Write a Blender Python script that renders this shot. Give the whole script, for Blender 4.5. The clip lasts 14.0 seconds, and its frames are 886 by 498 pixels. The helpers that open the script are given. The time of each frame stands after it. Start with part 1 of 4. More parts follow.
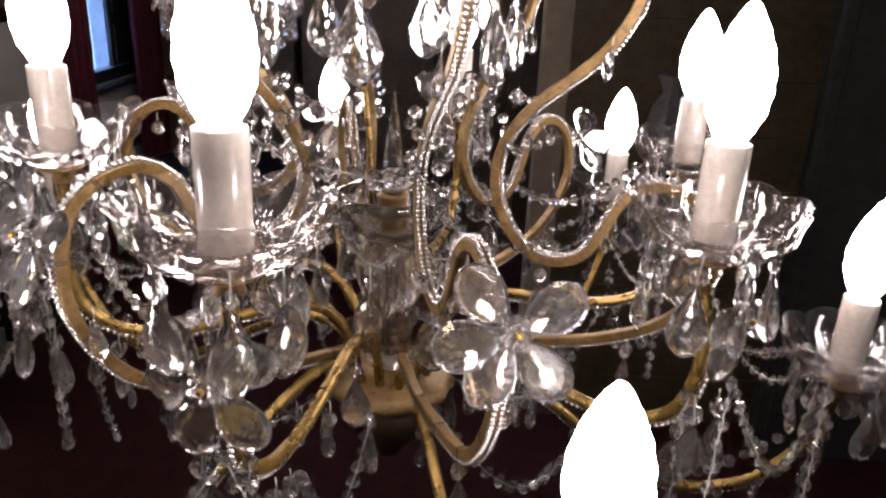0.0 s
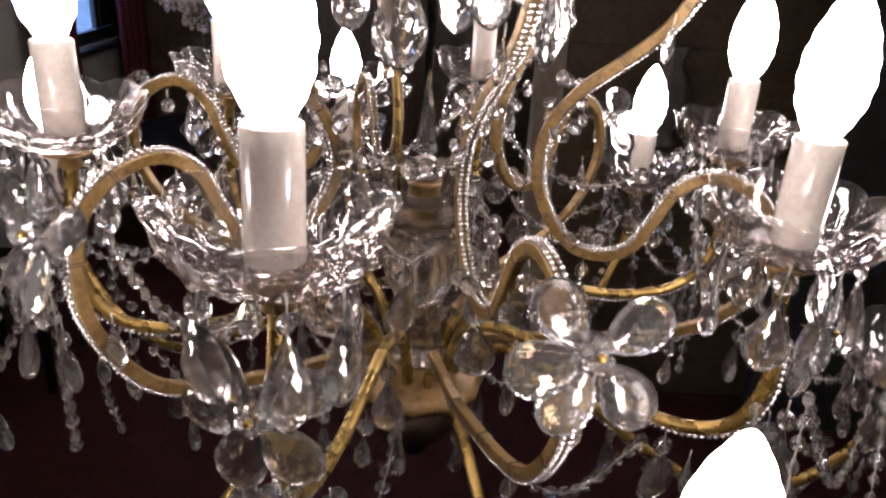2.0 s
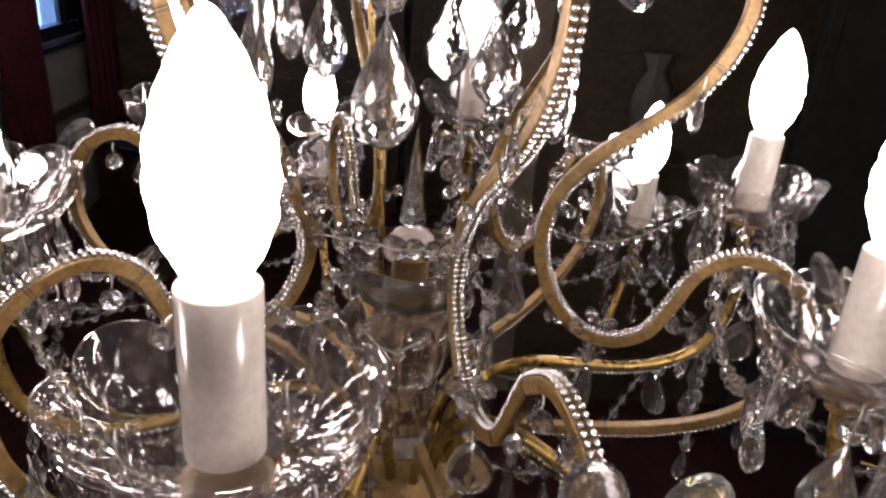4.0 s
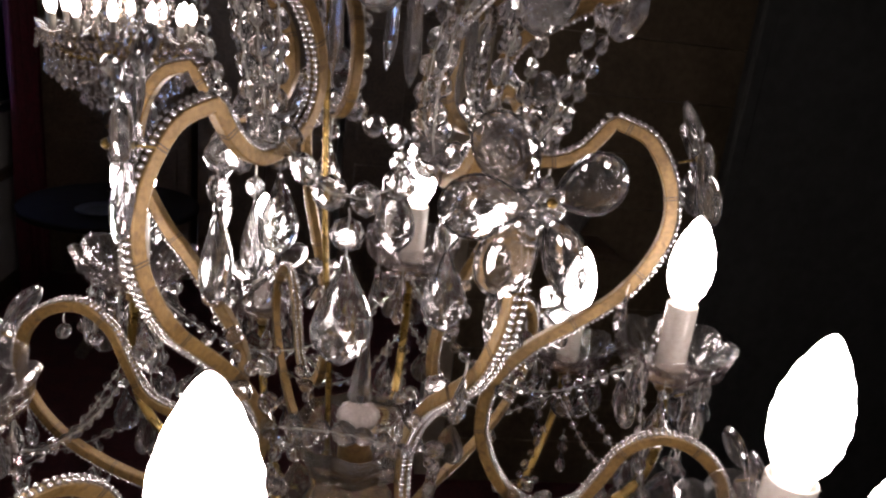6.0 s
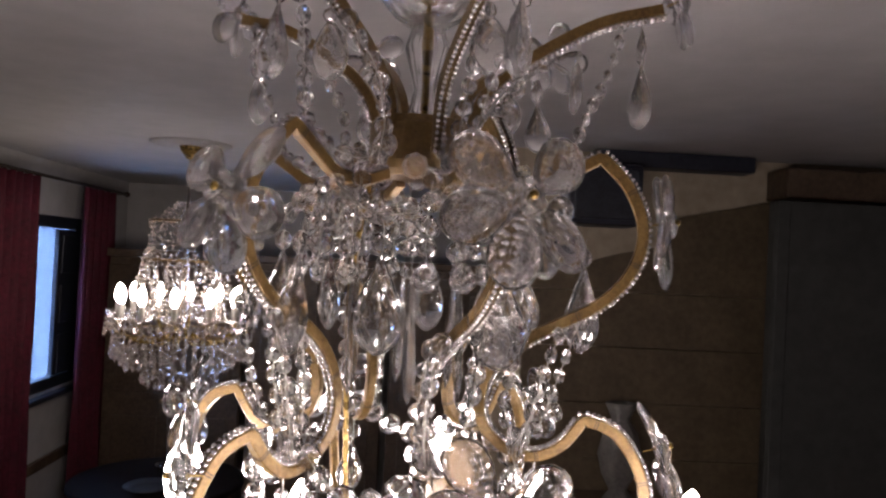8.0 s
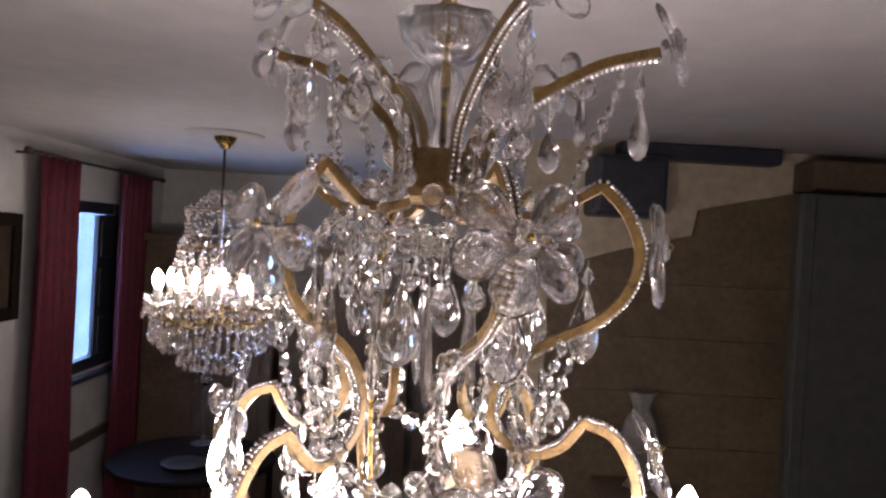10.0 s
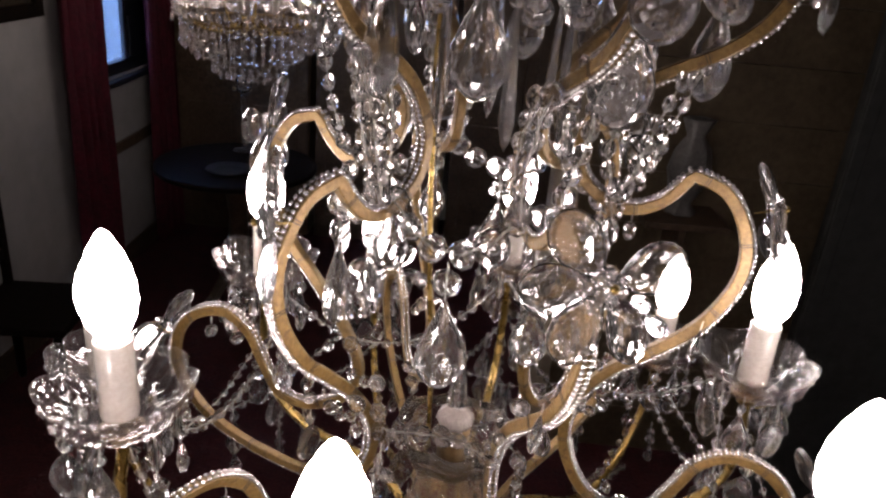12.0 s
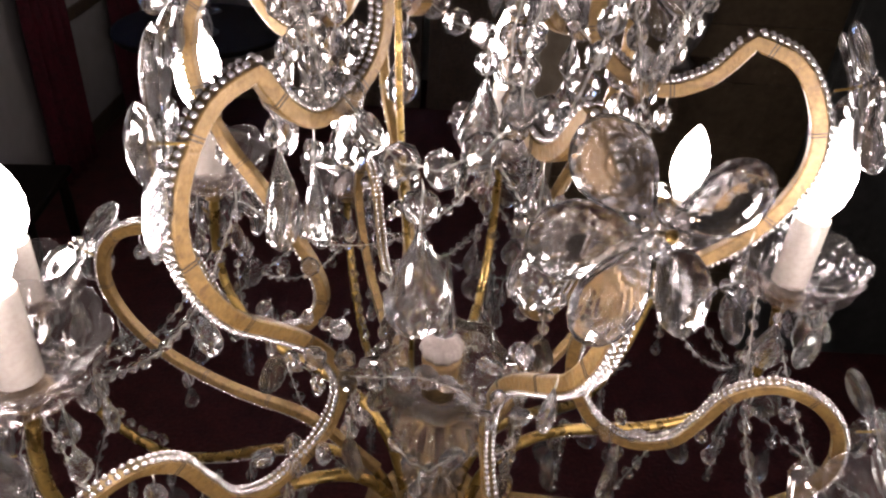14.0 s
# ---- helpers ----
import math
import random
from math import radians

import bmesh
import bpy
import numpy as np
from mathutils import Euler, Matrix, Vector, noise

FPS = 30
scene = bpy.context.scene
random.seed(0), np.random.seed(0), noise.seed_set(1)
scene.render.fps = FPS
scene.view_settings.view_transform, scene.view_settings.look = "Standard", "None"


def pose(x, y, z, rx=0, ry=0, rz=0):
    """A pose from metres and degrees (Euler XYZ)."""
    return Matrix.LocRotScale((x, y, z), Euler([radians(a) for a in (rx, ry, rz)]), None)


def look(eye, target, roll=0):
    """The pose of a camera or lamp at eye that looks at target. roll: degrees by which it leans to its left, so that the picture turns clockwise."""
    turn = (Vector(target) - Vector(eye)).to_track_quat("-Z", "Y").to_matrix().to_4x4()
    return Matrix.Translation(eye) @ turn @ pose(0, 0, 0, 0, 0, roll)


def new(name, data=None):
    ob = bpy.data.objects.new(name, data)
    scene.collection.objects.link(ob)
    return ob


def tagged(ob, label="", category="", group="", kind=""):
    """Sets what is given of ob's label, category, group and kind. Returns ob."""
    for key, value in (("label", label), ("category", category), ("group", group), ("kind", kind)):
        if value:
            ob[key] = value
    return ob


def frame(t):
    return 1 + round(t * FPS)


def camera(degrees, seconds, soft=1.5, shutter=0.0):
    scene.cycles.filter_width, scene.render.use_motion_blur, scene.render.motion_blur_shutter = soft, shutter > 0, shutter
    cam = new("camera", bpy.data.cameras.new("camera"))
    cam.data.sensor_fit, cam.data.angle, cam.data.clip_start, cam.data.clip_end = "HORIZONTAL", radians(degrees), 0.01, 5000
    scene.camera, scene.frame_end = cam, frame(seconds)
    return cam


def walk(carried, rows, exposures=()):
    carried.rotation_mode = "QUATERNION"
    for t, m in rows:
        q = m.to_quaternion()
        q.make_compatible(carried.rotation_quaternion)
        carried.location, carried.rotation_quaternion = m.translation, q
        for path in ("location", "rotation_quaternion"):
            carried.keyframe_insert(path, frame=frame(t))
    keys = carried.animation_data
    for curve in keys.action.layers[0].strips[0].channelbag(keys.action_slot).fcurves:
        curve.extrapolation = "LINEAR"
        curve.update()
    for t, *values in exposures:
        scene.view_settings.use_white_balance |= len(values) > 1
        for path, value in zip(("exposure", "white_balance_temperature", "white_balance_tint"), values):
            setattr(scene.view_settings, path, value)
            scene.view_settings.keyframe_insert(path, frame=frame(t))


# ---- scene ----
cam = camera(62.0, 14.0, soft=2.4)
# seconds, place of the eye, place it looks at in metres, roll in degrees
PATH = [
    (0, (0.0341, -0.0239, 1.8061), (0.0234, 1.8472, 1.0998), 2.42),
    (0.5, (0.0323, -0.0094, 1.8163), (0.0007, 1.8444, 1.0665), 3.22),
    (1, (0.0106, 0.0113, 1.8354), (0.0273, 1.8693, 1.0954), 4.07),
    (1.5, (-0.0062, 0.0243, 1.8372), (0.0231, 1.8854, 1.1055), 3.82),
    (2, (-0.0060, 0.0204, 1.8080), (0.0279, 1.8585, 1.0204), 3.33),
    (2.2, (-0.0034, 0.0161, 1.8026), (0.0076, 1.8506, 1.0062), 3.01),
    (4.3, (-0.0194, 0.1286, 1.8449), (0.1227, 1.9552, 1.0428), 5.48),
    (4.5, (-0.0213, 0.1350, 1.8520), (0.1498, 1.9567, 1.0445), 6.51),
    (5, (-0.0302, 0.1334, 1.8731), (0.2019, 1.9608, 1.0944), 7.55),
    (5.5, (-0.0303, 0.1257, 1.8923), (0.2273, 1.9690, 1.1603), 7.70),
    (6, (-0.0355, 0.1094, 1.9199), (0.2453, 1.9893, 1.2977), 6.81),
    (6.5, (-0.0360, 0.0898, 1.9383), (0.1286, 2.0498, 1.5759), 4.02),
    (7, (-0.0320, 0.0621, 1.9593), (0.0965, 2.0483, 1.7629), 3.46),
    (7.5, (-0.0096, 0.0353, 1.9748), (0.0655, 2.0327, 1.9054), 2.85),
    (7.7, (-0.0148, 0.0289, 1.9734), (0.1057, 2.0252, 1.9693), 2.90),
    (9.8, (0.0061, -0.0582, 2.0005), (0.0403, 1.9395, 2.0910), 2.88),
    (10, (-0.0074, -0.0425, 2.0038), (0.0319, 1.9570, 1.9823), 3.23),
    (10.5, (-0.0264, 0.0034, 2.0065), (-0.0037, 1.9733, 1.6616), 4.48),
    (11, (-0.0375, 0.0227, 2.0013), (-0.0210, 1.9631, 1.5168), 5.12),
    (11.5, (-0.0383, 0.0444, 2.0010), (-0.0523, 1.9379, 1.3574), 5.52),
    (12, (-0.0345, 0.0718, 1.9935), (-0.0376, 1.9164, 1.2205), 5.21),
    (12.5, (-0.0320, 0.1292, 1.9832), (-0.0099, 1.8861, 1.0277), 3.98),
    (13, (-0.0350, 0.1628, 1.9739), (0.0138, 1.8767, 0.9444), 4.03),
    (13.5, (-0.0333, 0.1806, 1.9670), (0.0213, 1.8689, 0.8962), 3.90),
    (14, (-0.0302, 0.1915, 1.9684), (0.0275, 1.8580, 0.8641), 3.98),
]
EXPOSURES = [(0.0, 0.40), (2.2, 0.40), (4.3, 0.0), (5.0, -0.28), (6.5, -0.3), (7.0, 0.1), (7.7, 0.6), (9.8, 1.38), (10.5, 1.3), (11.0, 0.75), (12.0, 0.2), (12.5, 0.3), (14.0, 0.5)]
walk(cam, [(t, look(eye, target, roll)) for t, eye, target, roll in PATH], EXPOSURES)

# ---------------------------------------------------------------- world
world = bpy.data.worlds.new("world")
scene.world = world
world.use_nodes = True
wbg = world.node_tree.nodes["Background"]
wbg.inputs[0].default_value = (0.16, 0.26, 0.6, 1)
wbg.inputs[1].default_value = 0.3

BULB_LIGHT = 74.0
FAR_LIGHT = 24.0
WINDOW_LIGHT = 5.5


# ---------------------------------------------------------------- materials
def nodes_of(name):
    m = bpy.data.materials.new(name)
    m.use_nodes = True
    nt = m.node_tree
    return m, nt, nt.nodes["Principled BSDF"]


def surface(name, low, high, rough=0.5, metal=0.0, scale=40.0, bump=0.1, rough_var=0.12, spots=None):
    """A surface whose colour wanders between two tones at two scales, with fine relief."""
    m, nt, b = nodes_of(name)
    tc = nt.nodes.new("ShaderNodeTexCoord")
    fine = nt.nodes.new("ShaderNodeTexNoise")
    fine.inputs["Scale"].default_value = scale * 6
    fine.inputs["Detail"].default_value = 6
    broad = nt.nodes.new("ShaderNodeTexNoise")
    broad.inputs["Scale"].default_value = scale
    broad.inputs["Detail"].default_value = 3
    for n in (fine, broad):
        nt.links.new(tc.outputs["Object"], n.inputs["Vector"])
    mix = nt.nodes.new("ShaderNodeMath")
    mix.operation = "MULTIPLY_ADD"
    mix.inputs[1].default_value = 0.55
    nt.links.new(fine.outputs["Fac"], mix.inputs[0])
    half = nt.nodes.new("ShaderNodeMath")
    half.operation = "MULTIPLY"
    half.inputs[1].default_value = 0.45
    nt.links.new(broad.outputs["Fac"], half.inputs[0])
    nt.links.new(half.outputs[0], mix.inputs[2])
    ramp = nt.nodes.new("ShaderNodeValToRGB")
    ramp.color_ramp.elements[0].position, ramp.color_ramp.elements[1].position = 0.36, 0.64
    ramp.color_ramp.elements[0].color = (*low, 1)
    ramp.color_ramp.elements[1].color = (*high, 1)
    nt.links.new(mix.outputs[0], ramp.inputs[0])
    colour = ramp.outputs[0]
    if spots:
        vor = nt.nodes.new("ShaderNodeTexNoise")
        vor.inputs["Scale"].default_value = scale * 2.3
        vor.inputs["Detail"].default_value = 8
        nt.links.new(tc.outputs["Object"], vor.inputs["Vector"])
        cut = nt.nodes.new("ShaderNodeValToRGB")
        cut.color_ramp.elements[0].position, cut.color_ramp.elements[1].position = 0.60, 0.68
        nt.links.new(vor.outputs["Fac"], cut.inputs[0])
        over = nt.nodes.new("ShaderNodeMix")
        over.data_type = "RGBA"
        nt.links.new(cut.outputs[0], over.inputs["Factor"])
        nt.links.new(colour, over.inputs["A"])
        over.inputs["B"].default_value = (*spots, 1)
        colour = over.outputs["Result"]
    nt.links.new(colour, b.inputs["Base Color"])
    rr = nt.nodes.new("ShaderNodeMapRange")
    rr.inputs["To Min"].default_value = max(0.02, rough - rough_var)
    rr.inputs["To Max"].default_value = min(1, rough + rough_var)
    nt.links.new(broad.outputs["Fac"], rr.inputs["Value"])
    nt.links.new(rr.outputs[0], b.inputs["Roughness"])
    b.inputs["Metallic"].default_value = metal
    bp = nt.nodes.new("ShaderNodeBump")
    bp.inputs["Strength"].default_value = bump
    bp.inputs["Distance"].default_value = 0.3 / scale
    nt.links.new(fine.outputs["Fac"], bp.inputs["Height"])
    nt.links.new(bp.outputs[0], b.inputs["Normal"])
    return m


def crystal(name, tint=(0.98, 0.965, 0.975), ior=1.57, rough=0.03, clear=0.90, haze=0.984, film=0.0):
    """Cut crystal whose small diffuse share imitates a lit, whitish haze; the rest of the light goes straight through
    or refracts.
    """
    m, nt, b = nodes_of(name)
    b.inputs["Base Color"].default_value = (*tint, 1)
    b.inputs["Transmission Weight"].default_value = haze
    b.inputs["Roughness"].default_value = rough
    b.inputs["IOR"].default_value = ior
    b.inputs["Alpha"].default_value = clear
    if film:
        b.inputs["Thin Film Thickness"].default_value = film
        b.inputs["Thin Film IOR"].default_value = 1.8
    return m


def thin_glass(name, tint, gloss_min=0.06, rough=0.02, ripple=0.0):
    """Clear pressed glass: light passes the thin wall straight, the gloss grows at grazing angles."""
    m, nt, b = nodes_of(name)
    out = nt.nodes["Material Output"]
    nt.nodes.remove(b)
    see = nt.nodes.new("ShaderNodeBsdfTransparent")
    see.inputs[0].default_value = (*tint, 1)
    gloss = nt.nodes.new("ShaderNodeBsdfGlossy")
    gloss.inputs["Color"].default_value = (1, 0.98, 0.98, 1)
    gloss.inputs["Roughness"].default_value = rough
    edge = nt.nodes.new("ShaderNodeLayerWeight")
    edge.inputs["Blend"].default_value = 0.5
    power = nt.nodes.new("ShaderNodeMath")
    power.operation = "POWER"
    power.inputs[1].default_value = 2.2
    nt.links.new(edge.outputs["Facing"], power.inputs[0])
    fres = nt.nodes.new("ShaderNodeMapRange")
    fres.inputs["To Min"].default_value, fres.inputs["To Max"].default_value = gloss_min, 1.0
    nt.links.new(power.outputs[0], fres.inputs["Value"])
    mix = nt.nodes.new("ShaderNodeMixShader")
    nt.links.new(fres.outputs[0], mix.inputs[0])
    nt.links.new(see.outputs[0], mix.inputs[1])
    nt.links.new(gloss.outputs[0], mix.inputs[2])
    haze = nt.nodes.new("ShaderNodeBsdfDiffuse")
    haze.inputs[0].default_value = (0.8, 0.78, 0.77, 1)
    film = nt.nodes.new("ShaderNodeMixShader")
    tc = nt.nodes.new("ShaderNodeTexCoord")
    noise_tex = nt.nodes.new("ShaderNodeTexNoise")
    noise_tex.inputs["Scale"].default_value = 120
    noise_tex.inputs["Detail"].default_value = 4
    nt.links.new(tc.outputs["Object"], noise_tex.inputs["Vector"])
    amount = nt.nodes.new("ShaderNodeMapRange")
    amount.inputs["To Min"].default_value, amount.inputs["To Max"].default_value = 0.0, 0.006
    nt.links.new(noise_tex.outputs["Fac"], amount.inputs["Value"])
    nt.links.new(amount.outputs[0], film.inputs[0])
    nt.links.new(mix.outputs[0], film.inputs[1])
    nt.links.new(haze.outputs[0], film.inputs[2])
    if ripple:
        bp = nt.nodes.new("ShaderNodeBump")
        bp.inputs["Strength"].default_value, bp.inputs["Distance"].default_value = ripple, 0.004
        nt.links.new(noise_tex.outputs["Fac"], bp.inputs["Height"])
        nt.links.new(bp.outputs[0], gloss.inputs["Normal"])
        nt.links.new(bp.outputs[0], edge.inputs["Normal"])
    nt.links.new(film.outputs[0], out.inputs[0])
    return m


def glow(name, colour, strength, neck=0.0):
    m, nt, b = nodes_of(name)
    b.inputs["Base Color"].default_value = (0.8, 0.8, 0.8, 1)
    b.inputs["Emission Color"].default_value = (*colour, 1)
    b.inputs["Emission Strength"].default_value = strength
    if neck:
        # the filament sits high: the glass near the cap gives off little
        tc, sep = nt.nodes.new("ShaderNodeTexCoord"), nt.nodes.new("ShaderNodeSeparateXYZ")
        nt.links.new(tc.outputs["Object"], sep.inputs[0])
        ramp = nt.nodes.new("ShaderNodeMapRange")
        ramp.interpolation_type = "SMOOTHSTEP"
        ramp.inputs["From Min"].default_value, ramp.inputs["From Max"].default_value = -0.002, neck
        ramp.inputs["To Min"].default_value, ramp.inputs["To Max"].default_value = strength * 0.012, strength
        nt.links.new(sep.outputs["Z"], ramp.inputs["Value"])
        nt.links.new(ramp.outputs[0], b.inputs["Emission Strength"])
    return m


GOLD = surface("old_gold_paint", (0.118, 0.071, 0.023), (0.205, 0.126, 0.044), 0.38, 0.35, 60, 0.16, spots=(0.10, 0.055, 0.022))
BRASS = surface("polished_brass", (0.17, 0.108, 0.030), (0.27, 0.176, 0.050), 0.28, 0.7, 70, 0.08, spots=(0.19, 0.122, 0.036))
BRASS_DARK = surface("aged_brass", (0.12, 0.07, 0.03), (0.24, 0.15, 0.06), 0.45, 0.5, 60, 0.1)
SILVER_BEAD = surface("silvered_glass_bead", (0.48, 0.45, 0.44), (0.66, 0.63, 0.62), 0.17, 0.8, 200, 0.03, 0.05)
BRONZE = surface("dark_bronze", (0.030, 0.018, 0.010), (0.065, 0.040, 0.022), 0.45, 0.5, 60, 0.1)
WIRE = surface("steel_wire", (0.35, 0.33, 0.30), (0.55, 0.52, 0.48), 0.35, 0.9, 100, 0.02)
CRYSTAL = crystal("cut_crystal")
CRYSTAL_WARM = crystal("cut_crystal_warm", (0.98, 0.95, 0.93), 1.58)
CRYSTAL_IRIS = crystal("cut_crystal_cool", (0.94, 0.97, 1.0), 1.56, film=420.0)
PETAL_CLEAR = crystal("petal_crystal", (0.98, 0.965, 0.985), 1.55, 0.025, 0.84, 0.989)
# larger diffuse share, so the distant drops seem to glow whitish
FAR_CRYSTAL = crystal("far_crystal", (0.98, 0.89, 0.84), 1.5, 0.04, 0.93, 0.84)
CUP_GLASS = thin_glass("pressed_glass", (0.97, 0.96, 0.96), 0.05, 0.03)
COLUMN_GLASS = crystal("old_pressed_glass", (0.86, 0.76, 0.66), 1.45, 0.05, 0.85, 0.965)
VASE_GLASS = crystal("vase_glass", (0.99, 0.98, 0.98), 1.48, 0.02, 0.80, 0.99)
STAND_GLASS = crystal("stand_glass", (0.95, 0.93, 0.92), 1.5, 0.05, 0.92, 0.975)
SLEEVE = surface("ivory_plastic", (0.40, 0.362, 0.325), (0.48, 0.44, 0.40), 0.2, 0.0, 50, 0.03)
SLEEVE.node_tree.nodes["Principled BSDF"].inputs["Subsurface Weight"].default_value = 0.4
SLEEVE.node_tree.nodes["Principled BSDF"].inputs["Subsurface Radius"].default_value = (0.012, 0.010, 0.009)
BULB = glow("lit_frosted_bulb", (1.0, 0.868, 0.842), BULB_LIGHT, 0.026)
BULB_FAR = glow("lit_far_bulb", (1.0, 0.87, 0.79), FAR_LIGHT)
PORCELAIN = surface("pinkish_frosted_glass", (0.22, 0.185, 0.165), (0.33, 0.28, 0.26), 0.25, 0.0, 60, 0.05)
IRON = surface("dark_iron", (0.035, 0.028, 0.024), (0.08, 0.062, 0.05), 0.5, 0.6, 60, 0.1)
WALL_PAINT = surface("white_wall_paint", (0.40, 0.385, 0.38), (0.47, 0.455, 0.45), 0.85, 0.0, 2.0, 0.05)
CEIL_PAINT = surface("ceiling_paint", (0.41, 0.39, 0.39), (0.47, 0.45, 0.45), 0.9, 0.0, 1.6, 0.04)
CARPET = surface("maroon_carpet", (0.05, 0.010, 0.012), (0.10, 0.022, 0.024), 0.95, 0.0, 12, 0.4)
CURTAIN = surface("crimson_velvet", (0.055, 0.003, 0.010), (0.110, 0.007, 0.022), 0.8, 0.0, 9, 0.2)
WOOD_DARK = surface("dark_stained_wood", (0.060, 0.040, 0.026), (0.125, 0.082, 0.052), 0.5, 0.0, 8, 0.1)
WOOD_BROWN = surface("brown_boards", (0.078, 0.056, 0.032), (0.135, 0.098, 0.056), 0.6, 0.0, 7, 0.1)
BEIGE = surface("beige_plaster", (0.34, 0.285, 0.21), (0.46, 0.39, 0.30), 0.85, 0.0, 4, 0.1)
SLATE = surface("slate_grey_paint", (0.036, 0.038, 0.036), (0.056, 0.058, 0.055), 0.7, 0.0, 4, 0.05)
NAVY = surface("navy_paint", (0.012, 0.014, 0.024), (0.025, 0.028, 0.045), 0.5, 0.0, 10, 0.05)
FRAME_BLACK = surface("black_window_paint", (0.010, 0.012, 0.018), (0.025, 0.028, 0.04), 0.4, 0.0, 20, 0.04)
CANVAS = surface("dark_oil_canvas", (0.014, 0.010, 0.008), (0.05, 0.033, 0.018), 0.45, 0.0, 9, 0.15)
SKY_GLOW = glow("dusk_sky", (0.28, 0.48, 1.0), WINDOW_LIGHT)
TABLE_WOOD = surface("polished_dark_wood", (0.006, 0.0035, 0.0025), (0.012, 0.007, 0.0045), 0.6, 0.0, 9, 0.04, 0.06)
TABLE_WOOD.node_tree.nodes["Principled BSDF"].inputs["Specular IOR Level"].default_value = 0.12
PALE = surface("grey_porcelain", (0.11, 0.104, 0.10), (0.19, 0.18, 0.17), 0.35, 0.0, 14, 0.05)

PLATE = surface("grey_glazed_china", (0.035, 0.033, 0.032), (0.06, 0.057, 0.055), 0.35, 0.0, 14, 0.05)


# ---------------------------------------------------------------- mesh tools
def mesh_of(name, bm, material, smooth=False):
    me = bpy.data.meshes.new(name)
    bmesh.ops.recalc_face_normals(bm, faces=bm.faces)
    bm.to_mesh(me)
    bm.free()
    me.materials.append(material)
    if smooth:
        me.polygons.foreach_set("use_smooth", [True] * len(me.polygons))
    return me


def part(name, me, parent, m=None, label=""):
    """One mesh object under a thing or a part; m is its pose in the parent's space."""
    ob = new(name, me)
    ob.parent = parent
    if m is not None:
        ob.matrix_basis = m
    if label:
        ob["label"] = label
    return ob


def thing(name, label, category, place=(0, 0, 0), turn=0.0, group="", kind=""):
    ob = new(name)
    ob.empty_display_size = 0.05
    ob.matrix_basis = pose(*place, 0, 0, turn)
    return tagged(ob, label, category, group, kind)


def single(name, me, label, category, m=None, group="", kind=""):
    ob = new(name, me)
    if m is not None:
        ob.matrix_basis = m
    return tagged(ob, label, category, group, kind)


def box(bm, size, at=(0, 0, 0), bevel=0.0, turn=None):
    made = bmesh.ops.create_cube(bm, size=1.0)["verts"]
    m = Matrix.Translation(at) @ (turn or Matrix()) @ Matrix.Diagonal((*size, 1))
    bmesh.ops.transform(bm, matrix=m, verts=made)
    if bevel:
        edges = list({e for v in made for e in v.link_edges})
        bmesh.ops.bevel(bm, geom=edges, offset=bevel, segments=2, affect="EDGES", profile=0.5)


def loft(bm, rings, close=True, cap0=True, cap1=True):
    """Joins rings of points into a skin."""
    rows = [[bm.verts.new(p) for p in ring] for ring in rings]
    n = len(rows[0])
    for a, b in zip(rows, rows[1:]):
        for i in range(n if close else n - 1):
            j = (i + 1) % n
            bm.faces.new((a[i], a[j], b[j], b[i]))
    if cap0:
        bm.faces.new(rows[0][::-1])
    if cap1:
        bm.faces.new(rows[-1])


def lathe(bm, profile, n=24, flat=1.0, lobes=0, depth=0.0, turn=0.0, at=(0, 0, 0), cap0=True, cap1=True):
    """Turns (radius, height) about z; flat squeezes y; lobes and depth flute it."""
    rings = []
    for k, (r, z) in enumerate(profile):
        ring = []
        for i in range(n):
            a = 2 * math.pi * i / n + turn
            q = r * (1 + depth * math.cos(lobes * a)) if lobes else r
            ring.append((at[0] + q * math.cos(a), at[1] + flat * q * math.sin(a), at[2] + z))
        rings.append(ring)
    loft(bm, rings, True, cap0, cap1)


def glide(points, step):
    """A smooth line through the points, sampled at about every step metres; a point given twice is a corner."""
    pts = [Vector(p) for p in points]
    fine = []
    for i in range(len(pts) - 1):
        p1, p2 = pts[i], pts[i + 1]
        if (p2 - p1).length < 1e-6:
            continue
        p0 = pts[i - 1] if i > 0 else p1 * 2 - p2
        p3 = pts[i + 2] if i + 2 < len(pts) else p2 * 2 - p1
        for s in range(12):
            t = s / 12
            fine.append(0.5 * ((2 * p1) + (p2 - p0) * t + (2 * p0 - 5 * p1 + 4 * p2 - p3) * t * t + (3 * p1 - p0 - 3 * p2 + p3) * t ** 3))
    fine.append(pts[-1])
    out, run = [fine[0]], 0.0
    for a, b in zip(fine, fine[1:]):
        d = (b - a).length
        while d > 1e-9 and run + d >= step:
            a = a + (b - a) * ((step - run) / d)
            d = (b - a).length
            run = 0.0
            out.append(a.copy())
        run += d
    if (out[-1] - fine[-1]).length > step * 0.3:
        out.append(fine[-1])
    return out


def upright(rz):
    return [(r, 0.0, z) for r, z in rz]


def sweep_flat(bm, line, section):
    """Sweeps a section (across, sideways) along a line that lies in the xz plane; across is to the left of the way."""
    rings = []
    for i, p in enumerate(line):
        d = (line[min(i + 1, len(line) - 1)] - line[max(i - 1, 0)]).normalized()
        n = Vector((-d.z, 0, d.x))
        rings.append([p + n * a + Vector((0, b, 0)) for a, b in section])
    loft(bm, rings)


